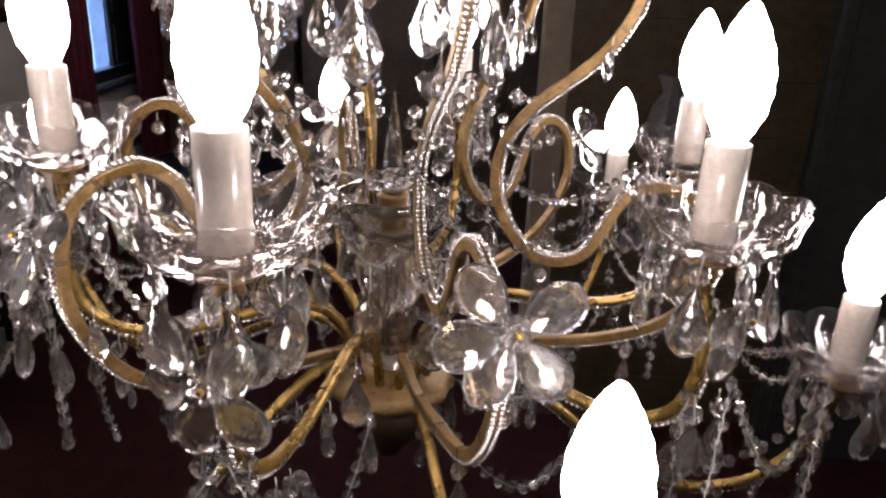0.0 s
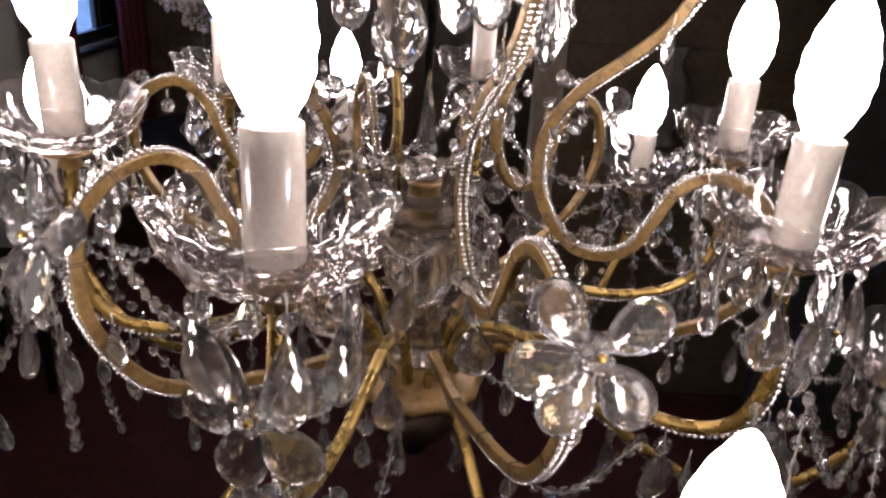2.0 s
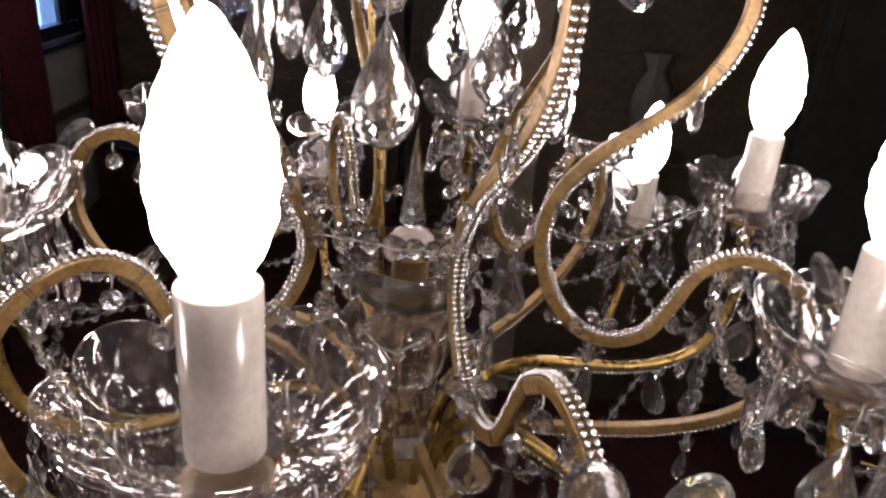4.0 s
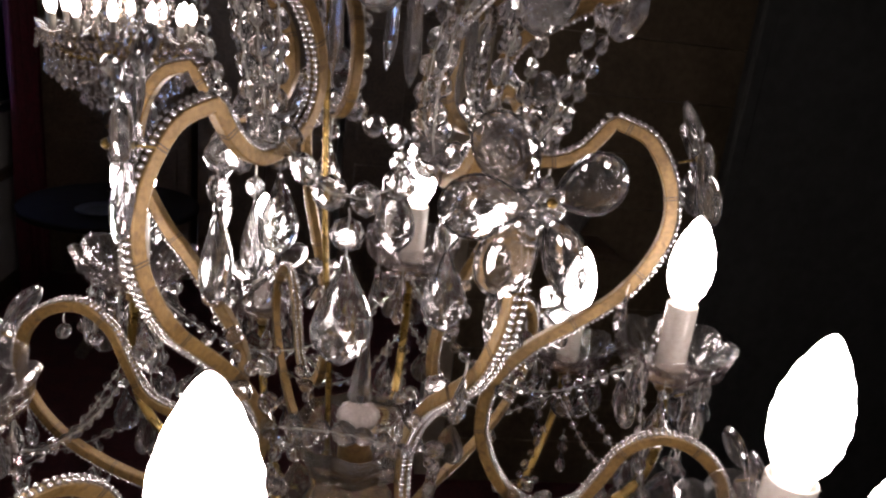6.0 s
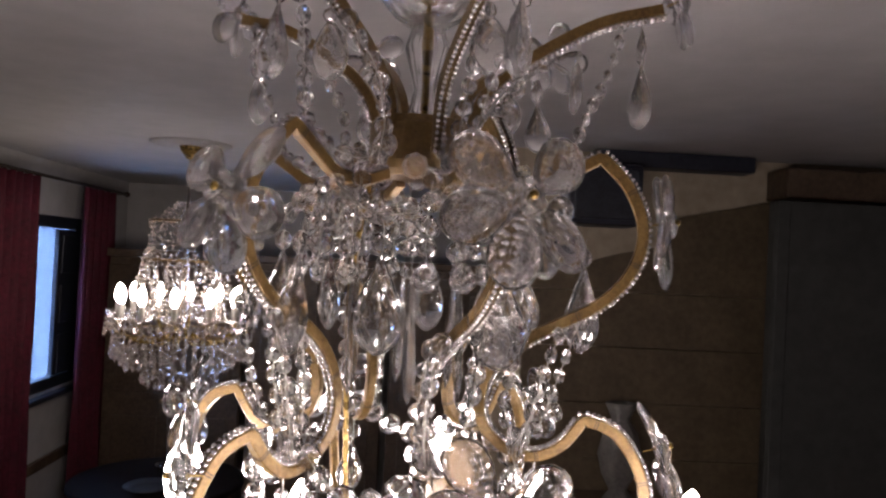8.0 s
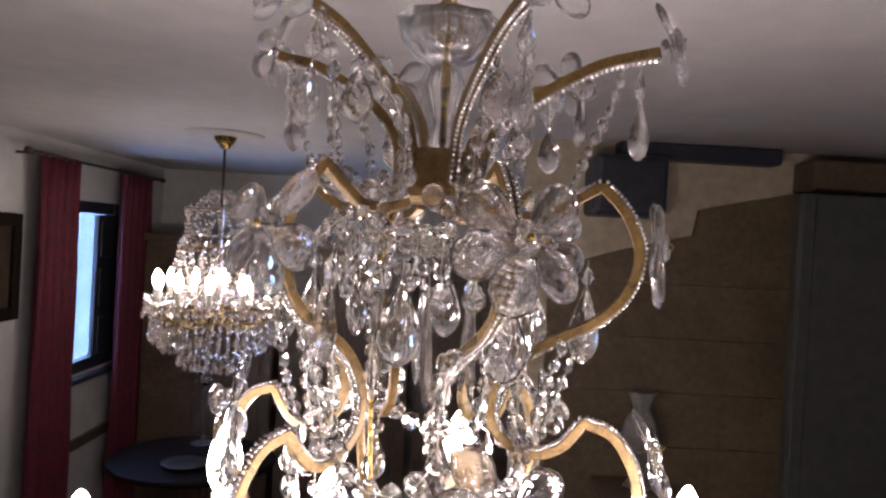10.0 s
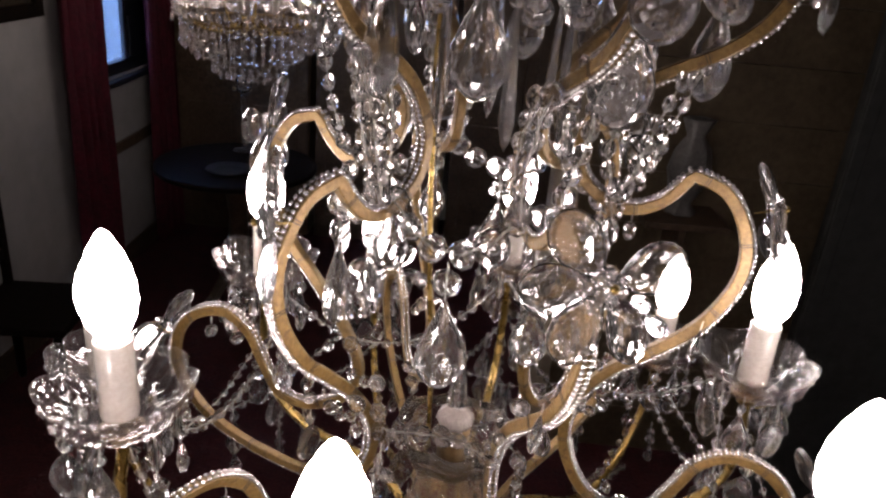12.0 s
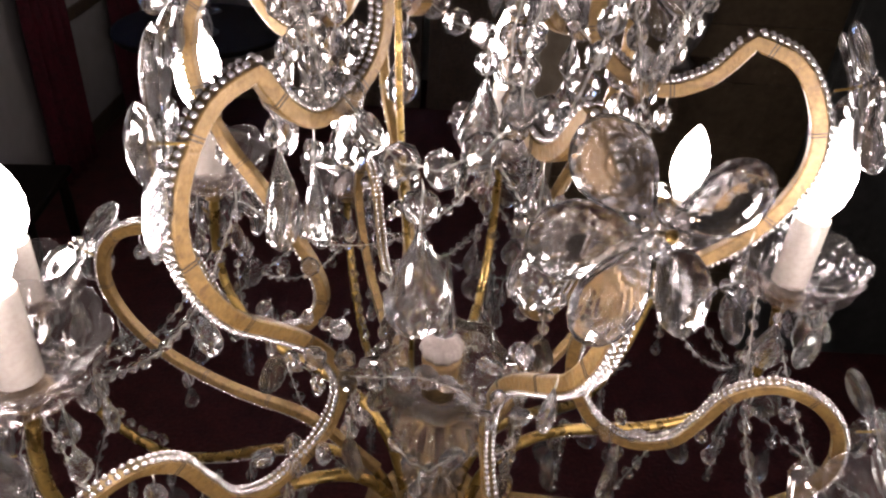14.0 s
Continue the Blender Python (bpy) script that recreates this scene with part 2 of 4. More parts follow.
def tube(bm, line, radius, n=8):
    rings, side = [], None
    for i, p in enumerate(line):
        d = (line[min(i + 1, len(line) - 1)] - line[max(i - 1, 0)]).normalized()
        if side is None:
            side = d.orthogonal().normalized()
        side = (side - d * side.dot(d)).normalized()
        up = d.cross(side)
        r = radius(i / (len(line) - 1)) if callable(radius) else radius
        rings.append([p + (side * math.cos(2 * math.pi * k / n) + up * math.sin(2 * math.pi * k / n)) * r for k in range(n)])
    loft(bm, rings)


def bead_row(verts, faces, line, across, sideways, radius, planar=True):
    """Small round beads beside a line, gathered into lists of corners and faces."""
    rows = ((0, 1), (0.72, 0.69), (1, 0), (0.72, -0.69), (0, -1))
    for i, p in enumerate(line):
        d = (line[min(i + 1, len(line) - 1)] - line[max(i - 1, 0)]).normalized()
        n = Vector((-d.z, 0, d.x))
        c = p + n * across + Vector((0, sideways, 0))
        b = len(verts)
        verts.append(c + d * radius)
        for rr, hh in rows[1:4]:
            for k in range(7):
                a = 2 * math.pi * k / 7
                verts.append(c + d * (hh * radius) + (n * math.cos(a) + Vector((0, 1, 0)) * math.sin(a)) * rr * radius)
        verts.append(c - d * radius)
        for k in range(7):
            j = (k + 1) % 7
            faces.append((b, b + 1 + k, b + 1 + j))
            faces.append((b + 1 + k, b + 8 + k, b + 8 + j, b + 1 + j))
            faces.append((b + 8 + k, b + 15 + k, b + 15 + j, b + 8 + j))
            faces.append((b + 15 + k, b + 22, b + 15 + j))


def beads_mesh(name, rows, material):
    verts, faces = [], []
    for line, across, sideways, radius in rows:
        bead_row(verts, faces, line, across, sideways, radius)
    me = bpy.data.meshes.new(name)
    me.from_pydata([tuple(v) for v in verts], [], faces)
    me.materials.append(material)
    me.polygons.foreach_set("use_smooth", [True] * len(faces))
    return me


# ---------------------------------------------------------------- cut crystal pieces
def octagon_mesh(name, r, thick, material):
    """A cut octagon: table, crown and girdle on both faces, its flat faces along y."""
    bm = bmesh.new()
    rings = []
    for rr, y, tw in ((0.50, -0.5, 0.0), (0.80, -0.34, 0.5), (1.0, -0.06, 0.0), (1.0, 0.06, 0.0), (0.80, 0.34, 0.5), (0.50, 0.5, 0.0)):
        rings.append([(r * rr * math.cos((k + tw) * math.pi / 4), thick * y, r * rr * math.sin((k + tw) * math.pi / 4)) for k in range(8)])
    loft(bm, rings)
    bmesh.ops.triangulate(bm, faces=[f for f in bm.faces if len(f.verts) == 4])
    return mesh_of(name, bm, material)


def pear_mesh(name, length, width, thick, material, n=10, belly=0.66):
    """A faceted flat pear hanging from the origin."""
    bm = bmesh.new()
    rings = []
    steps = [(0.0, 0.10), (0.06, 0.16), (0.2, 0.40), (0.38, 0.70), (0.54, 0.93), (belly, 1.0), (0.8, 0.88), (0.91, 0.58), (1.0, 0.14)]
    if n > 13:
        steps = [(0.0, 0.10), (0.06, 0.17), (0.14, 0.29), (0.23, 0.45), (0.33, 0.63), (0.43, 0.79), (0.53, 0.92), (belly, 1.0), (0.73, 0.98), (0.82, 0.86), (0.90, 0.66), (0.96, 0.40), (1.0, 0.12)]
    for j, (s, w) in enumerate(steps):
        tw = 0.5 * (j % 2)
        rings.append([(width / 2 * w * math.cos((k + tw) * 2 * math.pi / n), thick / 2 * (w ** 0.8) * math.sin((k + tw) * 2 * math.pi / n), -s * length) for k in range(n)])
    loft(bm, rings)
    bmesh.ops.triangulate(bm, faces=[f for f in bm.faces if len(f.verts) == 4])
    return mesh_of(name, bm, material)


def petal_mesh(name, length, width, thick, material, n=18):
    """A flat pear-shaped crystal hanging from the origin: a clear table in front, small cut facets behind."""
    bm = bmesh.new()
    mid = -0.57 * length
    rings = []
    for scale, y, tw in ((0.62, 0.42, 0.0), (0.84, 0.34, 0.5), (1.0, 0.06, 0.0), (1.0, -0.04, 0.0), (0.86, -0.20, 0.5), (0.68, -0.33, 0.0), (0.48, -0.43, 0.5), (0.26, -0.50, 0.0)):
        ring = []
        for k in range(n):
            a = (k + tw) * 2 * math.pi / n
            up = math.sin(a)
            waist = 1.0 - 0.42 * max(0.0, up) ** 1.6
            ring.append((scale * width / 2 * math.cos(a) * waist, thick * y, mid + scale * up * (0.57 if up > 0 else 0.43) * length))
        rings.append(ring)
    loft(bm, rings)
    bmesh.ops.triangulate(bm, faces=[f for f in bm.faces if len(f.verts) == 4])
    return mesh_of(name, bm, material)


def prism_mesh(name, length, width, material):
    """A long pointed icicle of three sharp sides, hanging from the origin."""
    bm = bmesh.new()
    rings = []
    for s, w in ((0, 0.25), (0.05, 0.42), (0.35, 0.72), (0.78, 1.0), (0.92, 0.6), (1.0, 0.04)):
        ring = []
        for k in range(6):
            a = k * math.pi / 3
            q = 0.5 * width * w * (1.0 if k % 2 == 0 else 0.62)
            ring.append((q * math.cos(a), 0.8 * q * math.sin(a), -s * length))
        rings.append(ring)
    loft(bm, rings)
    return mesh_of(name, bm, material)


OCT = [octagon_mesh("octagon_bead", 0.0072, 0.0075, CRYSTAL), octagon_mesh("octagon_bead", 0.0068, 0.0080, CRYSTAL_WARM), octagon_mesh("octagon_bead", 0.0062, 0.0070, CRYSTAL)]
OCT_BIG = octagon_mesh("octagon_bead", 0.0095, 0.010, CRYSTAL)
OCT_SMALL = octagon_mesh("octagon_bead", 0.0048, 0.0055, CRYSTAL)
PETALS = [petal_mesh("petal", 0.0375, 0.0265, 0.0085, m) for m in (PETAL_CLEAR, PETAL_CLEAR, CRYSTAL_IRIS)]
PEAR_BIG = pear_mesh("pear_drop", 0.062, 0.034, 0.0175, CRYSTAL, 16, 0.62)
PEAR_MID = pear_mesh("pear_drop", 0.045, 0.0245, 0.012, CRYSTAL, 14, 0.63)
PEAR_FLAT = petal_mesh("pear_drop", 0.038, 0.0275, 0.010, CRYSTAL_WARM)
PEAR_SMALL = pear_mesh("pear_drop", 0.026, 0.013, 0.008, CRYSTAL, 8, 0.66)
PEAR_IRIS = pear_mesh("pear_drop", 0.030, 0.014, 0.009, CRYSTAL_IRIS, 8, 0.66)
PRISM = prism_mesh("prism_drop", 0.086, 0.0125, CRYSTAL)

# ---------------------------------------------------------------- the room
FLOOR_Z, CEIL_Z = 0.0, 2.42
X0, X1, Y0, Y1 = -1.97, 3.0, -1.6, 5.4
WIN_Y0, WIN_Y1, WIN_Z0, WIN_Z1 = 3.98, 4.72, 1.12, 2.12


def slab(name, lo, hi, material, label, category, bevel=0.0):
    bm = bmesh.new()
    box(bm, [hi[i] - lo[i] for i in range(3)], [(hi[i] + lo[i]) / 2 for i in range(3)], bevel)
    return single(name, mesh_of(name, bm, material), label, category, kind="structure")


slab("floor", (X0 - 0.15, Y0 - 0.15, -0.1), (X1 + 0.15, Y1 + 0.15, FLOOR_Z), CARPET, "dark maroon carpeted floor of the showroom", "floor")
slab("ceiling", (X0 - 0.15, Y0 - 0.15, CEIL_Z), (X1 + 0.15, Y1 + 0.15, CEIL_Z + 0.1), CEIL_PAINT, "plain off-white painted ceiling", "ceiling")
slab("wall_north", (X0 - 0.15, Y1, 0), (X1 + 0.15, Y1 + 0.15, CEIL_Z), WALL_PAINT, "plain white painted far wall in shade", "wall")
slab("wall_south", (X0 - 0.15, Y0 - 0.15, 0), (X1 + 0.15, Y0, CEIL_Z), WALL_PAINT, "plain white painted wall", "wall")
slab("wall_east", (X1, Y0, 0), (X1 + 0.15, Y1, CEIL_Z), WALL_PAINT, "plain white painted wall", "wall")
# the window wall, with its opening
bm = bmesh.new()
for lo, hi in (((X0 - 0.15, Y0, 0), (X0, WIN_Y0, CEIL_Z)), ((X0 - 0.15, WIN_Y1, 0), (X0, Y1, CEIL_Z)),
               ((X0 - 0.15, WIN_Y0, 0), (X0, WIN_Y1, WIN_Z0)), ((X0 - 0.15, WIN_Y0, WIN_Z1), (X0, WIN_Y1, CEIL_Z))):
    box(bm, [hi[i] - lo[i] for i in range(3)], [(hi[i] + lo[i]) / 2 for i in range(3)])
single("wall_west", mesh_of("wall_west", bm, WALL_PAINT), "white painted wall with one window opening", "wall", kind="structure")
slab("baseboard", (X0, Y0, 0), (X0 + 0.02, Y1 - 0.01, 0.11), WOOD_DARK, "dark wooden baseboard along the window wall", "baseboard", 0.004)
slab("backdrop", (X0 - 1.2, WIN_Y0 - 1.2, 0.2), (X0 - 1.15, WIN_Y1 + 1.8, 3.2), SKY_GLOW, "blue dusk light outside the window", "sky")

win = thing("window_1", "black painted window with a half closed shutter", "window", (X0 - 0.06, (WIN_Y0 + WIN_Y1) / 2, WIN_Z0), kind="structure")
ww, wh = WIN_Y1 - WIN_Y0, WIN_Z1 - WIN_Z0
bm = bmesh.new()
box(bm, (0.07, 0.12, wh), (0, -ww / 2 + 0.06, wh / 2), 0.006)
box(bm, (0.07, 0.07, wh), (0, ww / 2 - 0.035, wh / 2), 0.006)
for z in (0.035, wh - 0.035):
    box(bm, (0.07, ww - 0.19, 0.07), (0, 0.025, z), 0.006)
part("window_frame", mesh_of("window_frame", bm, FRAME_BLACK), win)
bm = bmesh.new()
box(bm, (0.03, 0.24, wh - 0.15), (0.03, ww / 2 - 0.19, wh / 2), 0.006)
for i in range(3):
    box(bm, (0.012, 0.16, 0.22), (0.047, ww / 2 - 0.19, 0.2 + 0.29 * i), 0.004)
part("shutter", mesh_of("shutter", bm, FRAME_BLACK), win, label="dark panelled shutter leaf")
bm = bmesh.new()
box(bm, (0.006, ww - 0.14, wh - 0.14), (-0.012, 0, wh / 2))
pane = part("pane", mesh_of("pane", bm, crystal("window_glass", (0.95, 0.97, 1.0), 1.45)), win)
pane.visible_shadow = False
bm = bmesh.new()
box(bm, (0.09, ww + 0.06, 0.03), (0.062, 0, -0.02), 0.008)
part("window_sill", mesh_of("window_sill", bm, FRAME_BLACK), win)


def curtain(y0, y1, folds, z0, z1, seed):
    rnd = random.Random(seed)
    bm = bmesh.new()
    n, rows = folds * 10, 14
    waves = [0.8 + 0.4 * rnd.random() for _ in range(folds + 1)]
    front, back = [], []
    for j in range(rows + 1):
        z = z1 + (z0 - z1) * j / rows
        fa, fb = [], []
        for i in range(n + 1):
            s = i / n
            w = waves[int(s * folds)]
            x = 0.045 * w * math.sin(2 * math.pi * s * folds + 0.5 * math.sin(j * 0.4)) * (0.65 + 0.35 * j / rows)
            y = y0 + (y1 - y0) * (s + 0.012 * math.sin(j * 0.7 + s * 9))
            fa.append((x + 0.002, y, z))
            fb.append((x - 0.002, y, z))
        front.append(fa)
        back.append(fb)
    loft(bm, [f + b[::-1] for f, b in zip(front, back)])
    return mesh_of("curtain", bm, CURTAIN, True)


ROD_Z = 2.315
drape = thing("curtain", "heavy crimson velvet curtain hanging in folds beside the window", "curtain", (X0 + 0.09, 0, 0), group="curtains")
part("cloth", curtain(3.52, 3.92, 5, 0.03, ROD_Z - 0.012, 3), drape)
drape = thing("curtain", "heavy crimson velvet curtain hanging in folds beside the window", "curtain", (X0 + 0.09, 0, 0), group="curtains")
part("cloth", curtain(4.46, 4.94, 5, 0.03, ROD_Z - 0.012, 4), drape)
rod = thing("curtain_rod", "thin dark iron curtain rod on wall brackets", "curtain rod", (X0 + 0.09, 0, ROD_Z))
bm = bmesh.new()
tube(bm, [Vector((0, 3.42, 0)), Vector((0, 4.3, 0)), Vector((0, 5.12, 0))], 0.009)
part("rod", mesh_of("rod", bm, IRON, True), rod)
for y in (3.47, 5.07):
    bm = bmesh.new()
    box(bm, (0.092, 0.014, 0.014), (-0.045, 0, -0.004), 0.003)
    part("bracket", mesh_of("bracket", bm, IRON), rod, pose(0, y, 0))
    bm = bmesh.new()
    lathe(bm, ((0.004, -0.02), (0.018, -0.01), (0.018, 0.01), (0.004, 0.02)), 12)
    part("finial", mesh_of("finial", bm, IRON, True), rod, pose(0, y + (-0.06 if y < 4 else 0.06), 0, 90, 0, 0))

picture = thing("picture", "dark oil painting in a plain dark wooden frame", "picture", (X0, 3.17, 1.52))
bm = bmesh.new()
for y in (-0.30, 0.30):
    box(bm, (0.035, 0.06, 0.50), (0.018, y, 0.25), 0.006)
for z in (0.03, 0.47):
    box(bm, (0.035, 0.54, 0.06), (0.018, 0, z), 0.006)
part("picture_frame", mesh_of("picture_frame", bm, TABLE_WOOD), picture)
bm = bmesh.new()
box(bm, (0.012, 0.54, 0.38), (0.008, 0, 0.25))
part("canvas", mesh_of("canvas", bm, CANVAS), picture)


def cupboard(x, width):
    """A tall dark cupboard with two panelled doors."""
    unit = thing("cupboard", "tall dark stained wooden cupboard, added to keep the far wall dark", "cupboard", (x, Y1 - 0.3, 0), group="cupboards")
    bm = bmesh.new()
    box(bm, (width, 0.56, 1.88), (0, 0, 0.96), 0.006)
    box(bm, (width + 0.05, 0.6, 0.05), (0, -0.005, 1.927), 0.01)
    box(bm, (width - 0.04, 0.5, 0.06), (0, 0.01, 0.03))
    part("body", mesh_of("body", bm, WOOD_DARK), unit)
    for s in (-1, 1):
        bm = bmesh.new()
        w = width / 2 - 0.012
        box(bm, (w, 0.022, 1.74), (s * width / 4, -0.292, 0.98), 0.004)
        for z0, h in ((0.55, 0.7), (1.4, 0.7)):
            box(bm, (w - 0.14, 0.012, h), (s * width / 4, -0.306, z0), 0.006)
        door = part("door", mesh_of("door", bm, WOOD_DARK), unit)
        bm = bmesh.new()
        lathe(bm, ((0.004, 0.0), (0.006, 0.012), (0.013, 0.018), (0.013, 0.026), (0.003, 0.030)), 12)
        part("knob", mesh_of("knob", bm, BRASS_DARK, True), door, pose(s * 0.05, -0.303, 1.0, 90, 0, 0))


# row added to darken the far wall; the third covers its pale gap
for cx0 in (-1.42, -0.52, 0.38):
    cupboard(cx0, 0.86)
# the stair enclosure: beige plaster head, brown boards, ceiling beam and slate panel
SY = 2.80
slab("wall_stair", (0.36, SY, 0), (X1, SY + 0.12, CEIL_Z), BEIGE, "beige plastered partition under the ceiling", "wall")
slab("trim", (0.69, SY - 0.10, CEIL_Z - 0.062), (1.30, SY - 0.002, CEIL_Z - 0.002), NAVY, "dark painted ceiling beam end", "beam", 0.006)
slab("trim", (1.39, SY - 0.16, CEIL_Z - 0.155), (X1 - 0.01, SY - 0.002, CEIL_Z - 0.04), WOOD_DARK, "dark wooden beam along the ceiling", "beam", 0.008)
boarding = thing("stair_boarding", "brown wooden boards cladding the stair, in deep shade", "panelling", (0, SY, 0), kind="structure")
rnd = random.Random(7)
for i in range(9):
    h = 0.21
    bm = bmesh.new()
    box(bm, (1.84, 0.03, h - 0.002), (1.38, -0.018 - 0.003 * rnd.random(), (i + 0.5) * h), 0.0015)
    part("board", mesh_of("board", bm, WOOD_BROWN), boarding)
# the stepped head of the boarding, under the stair's flights
gable = bmesh.new()
outline = [(0.46, 1.891), (2.30, 1.891), (2.30, 2.335), (1.60, 2.305), (1.47, 2.277), (1.025, 2.178), (1.007, 2.077), (0.82, 2.034), (0.46, 1.925)]
loft(gable, [[(x, -0.004, z) for x, z in outline], [(x, -0.032, z) for x, z in outline]])
part("gable_board", mesh_of("gable_board", gable, WOOD_BROWN), boarding)
panel = thing("tall_panel", "tall slate grey painted screen panel standing before the wall", "panel", (1.87, SY - 0.25, 0))
bm = bmesh.new()
box(bm, (1.16, 0.05, 2.245), (0, 0, 1.1225), 0.008)
part("body", mesh_of("body", bm, SLATE), panel)
for x in (-0.55, 0.55):
    bm = bmesh.new()
    box(bm, (0.05, 0.06, 2.245), (x, -0.004, 1.1225), 0.006)
    part("stile", mesh_of("stile", bm, SLATE), panel)
spk = thing("loudspeaker", "small dark navy loudspeaker box fixed on the beige wall", "loudspeaker", (0.712, SY - 0.10, 2.13))
bm = bmesh.new()
box(bm, (0.27, 0.19, 0.225), (0, 0, 0.1125), 0.018)
part("cabinet", mesh_of("cabinet", bm, NAVY), spk)
bm = bmesh.new()
box(bm, (0.23, 0.012, 0.185), (0, -0.099, 0.1125), 0.005)
part("grille", mesh_of("grille", bm, FRAME_BLACK), spk)
# shelf and vase are made up to stand for a vague pale shape
shelf = thing("wall_shelf", "small dark wooden wall shelf on the boards, added to hold the vase", "shelf", (0.81, SY - 0.16, 1.13))
bm = bmesh.new()
box(bm, (0.30, 0.24, 0.025), (0, 0, 0), 0.004)
part("top", mesh_of("top", bm, WOOD_DARK), shelf)
bm = bmesh.new()
box(bm, (0.025, 0.2, 0.14), (0, 0.02, -0.083), 0.004)
part("bracket", mesh_of("bracket", bm, WOOD_DARK), shelf)
bm = bmesh.new()
lathe(bm, ((0.05, 0), (0.055, 0.01), (0.03, 0.04), (0.06, 0.10), (0.075, 0.17), (0.06, 0.24), (0.03, 0.29), (0.055, 0.35), (0.05, 0.352), (0.022, 0.29)), 24, 0.8, 6, 0.08)
single("vase", mesh_of("vase", bm, PALE, True), "pale grey porcelain vase on the wall shelf, stand-in for a vague pale shape", "vase", pose(0.81, SY - 0.16, 1.1435))

# ---------------------------------------------------------------- the chandelier
CX, CY = -0.013, 0.568
LIGHT = thing("chandelier", "ornate gilt chandelier with lit candle bulbs, crystal flowers and hanging drops", "chandelier", (CX, CY, 0))


def sway(z):
    """The crown hangs a few millimetres off the axis of the foot."""
    f = max(0.0, (z - 1.86) / 0.19)
    return 0.008 * f, -0.004 * f


def polar(r, a, z):
    dx, dy = sway(z)
    return (r * math.cos(radians(a)) + dx, r * math.sin(radians(a)) + dy, z)


# one long gilt frame in three scrolls, from the crown down to the foot
TOP_SCROLL = [(0.033, 2.034), (0.061, 2.027), (0.088, 2.028), (0.110, 2.040), (0.133, 2.054), (0.133, 2.054), (0.155, 2.030), (0.166, 2.000), (0.159, 1.970), (0.137, 1.946), (0.100, 1.925), (0.074, 1.905), (0.064, 1.880), (0.067, 1.858)]
MID_SCROLL = [(0.082, 1.843), (0.103, 1.837), (0.122, 1.846), (0.137, 1.866), (0.137, 1.866), (0.159, 1.858), (0.175, 1.836), (0.181, 1.811), (0.176, 1.785), (0.160, 1.757), (0.136, 1.734), (0.110, 1.710), (0.090, 1.680)]
LOW_SCROLL = [(0.086, 1.650), (0.097, 1.622), (0.115, 1.604), (0.138, 1.597), (0.161, 1.606), (0.175, 1.630), (0.188, 1.655), (0.211, 1.668), (0.238, 1.660), (0.257, 1.638), (0.262, 1.613), (0.250, 1.590), (0.225, 1.572), (0.190, 1.556), (0.150, 1.546), (0.100, 1.538), (0.045, 1.500)]
BAND = [(-0.0042, -0.0028), (-0.0042, 0.0028), (-0.0034, 0.0036), (0.0028, 0.0038), (0.0034, 0.0033), (0.0034, -0.0033), (0.0028, -0.0038), (-0.0034, -0.0036)]


# the lowest scrolls of two frames are wrung a little out of the plane, by so many degrees
TWIST = {160.0: 4.5, -129.0: -6.0}


def wring(z):
    """How far the wringing of a frame has grown at this height."""
    return min(1.0, max(0.0, (1.76 - z) / 0.08))


def frame_meshes(lift, sag, turn, draw, waist):
    """The gilt band, its double bead row and its wire ties; the lowest scroll is bent up by lift, its return by sag."""
    low = []
    for i, (r, z) in enumerate(LOW_SCROLL):
        rise = lift * min(1, (i + 1) / 3) if i < 10 else lift + (sag - lift) * min(1, (i - 9) / 3)
        if i == len(LOW_SCROLL) - 1:
            rise = 0.0
        low.append((r, z + rise))
    top = [(r * (draw if 0 < i < 11 else 1.0), z) for i, (r, z) in enumerate(TOP_SCROLL)]
    mid = [(r * (waist if 1 < i < 11 else 1.0), z) for i, (r, z) in enumerate(MID_SCROLL)]
    pts = upright(top + mid + low)
    bm = bmesh.new()
    sweep_flat(bm, glide(pts, 0.0045), BAND)
    band = mesh_of("frame_arm", bm, GOLD)
    line = glide(pts, 0.0036)
    trim = beads_mesh("bead_trim", [(line, 0.0048, -0.0021, 0.00165), (line, 0.0048, 0.0021, 0.00165)], SILVER_BEAD)
    bm = bmesh.new()
    spots = glide(pts, 0.006)
    for i in range(6, len(spots) - 4, 9):
        d = (spots[i + 1] - spots[i - 1]).normalized()
        for s in (-0.0009, 0.0009):
            sweep_flat(bm, [spots[i] + d * (s - 0.0003), spots[i] + d * (s + 0.0003)], [(q * 1.07, w * 1.07) for q, w in BAND])
    ties = mesh_of("binding_wire", bm, IRON)
    c, s = math.cos(radians(turn)), math.sin(radians(turn))
    for me in (band, trim, ties):
        for v in me.vertices:
            w = radians(TWIST.get(turn, 0.0) * wring(v.co.z))
            v.co.x, v.co.y = v.co.x * math.cos(w) - v.co.y * math.sin(w), v.co.x * math.sin(w) + v.co.y * math.cos(w)
            dx, dy = sway(v.co.z)
            v.co.x += dx * c + dy * s
            v.co.y += dy * c - dx * s
    return band, trim, ties


CROWN = [(0.034, 2.050), (0.040, 2.085), (0.056, 2.108), (0.085, 2.129), (0.125, 2.150), (0.168, 2.160)]
crown_line = glide(upright(CROWN), 0.0045)
bm = bmesh.new()
sweep_flat(bm, crown_line, [(a, b * 0.9) for a, b in BAND])
CROWN_ME = mesh_of("crown_arm", bm, GOLD)
crown_beads = glide(upright(CROWN), 0.0042)
CROWN_BEAD_ME = beads_mesh("bead_trim", [(crown_beads, -0.0058, -0.0024, 0.0019), (crown_beads, -0.0058, 0.0024, 0.0019)], SILVER_BEAD)

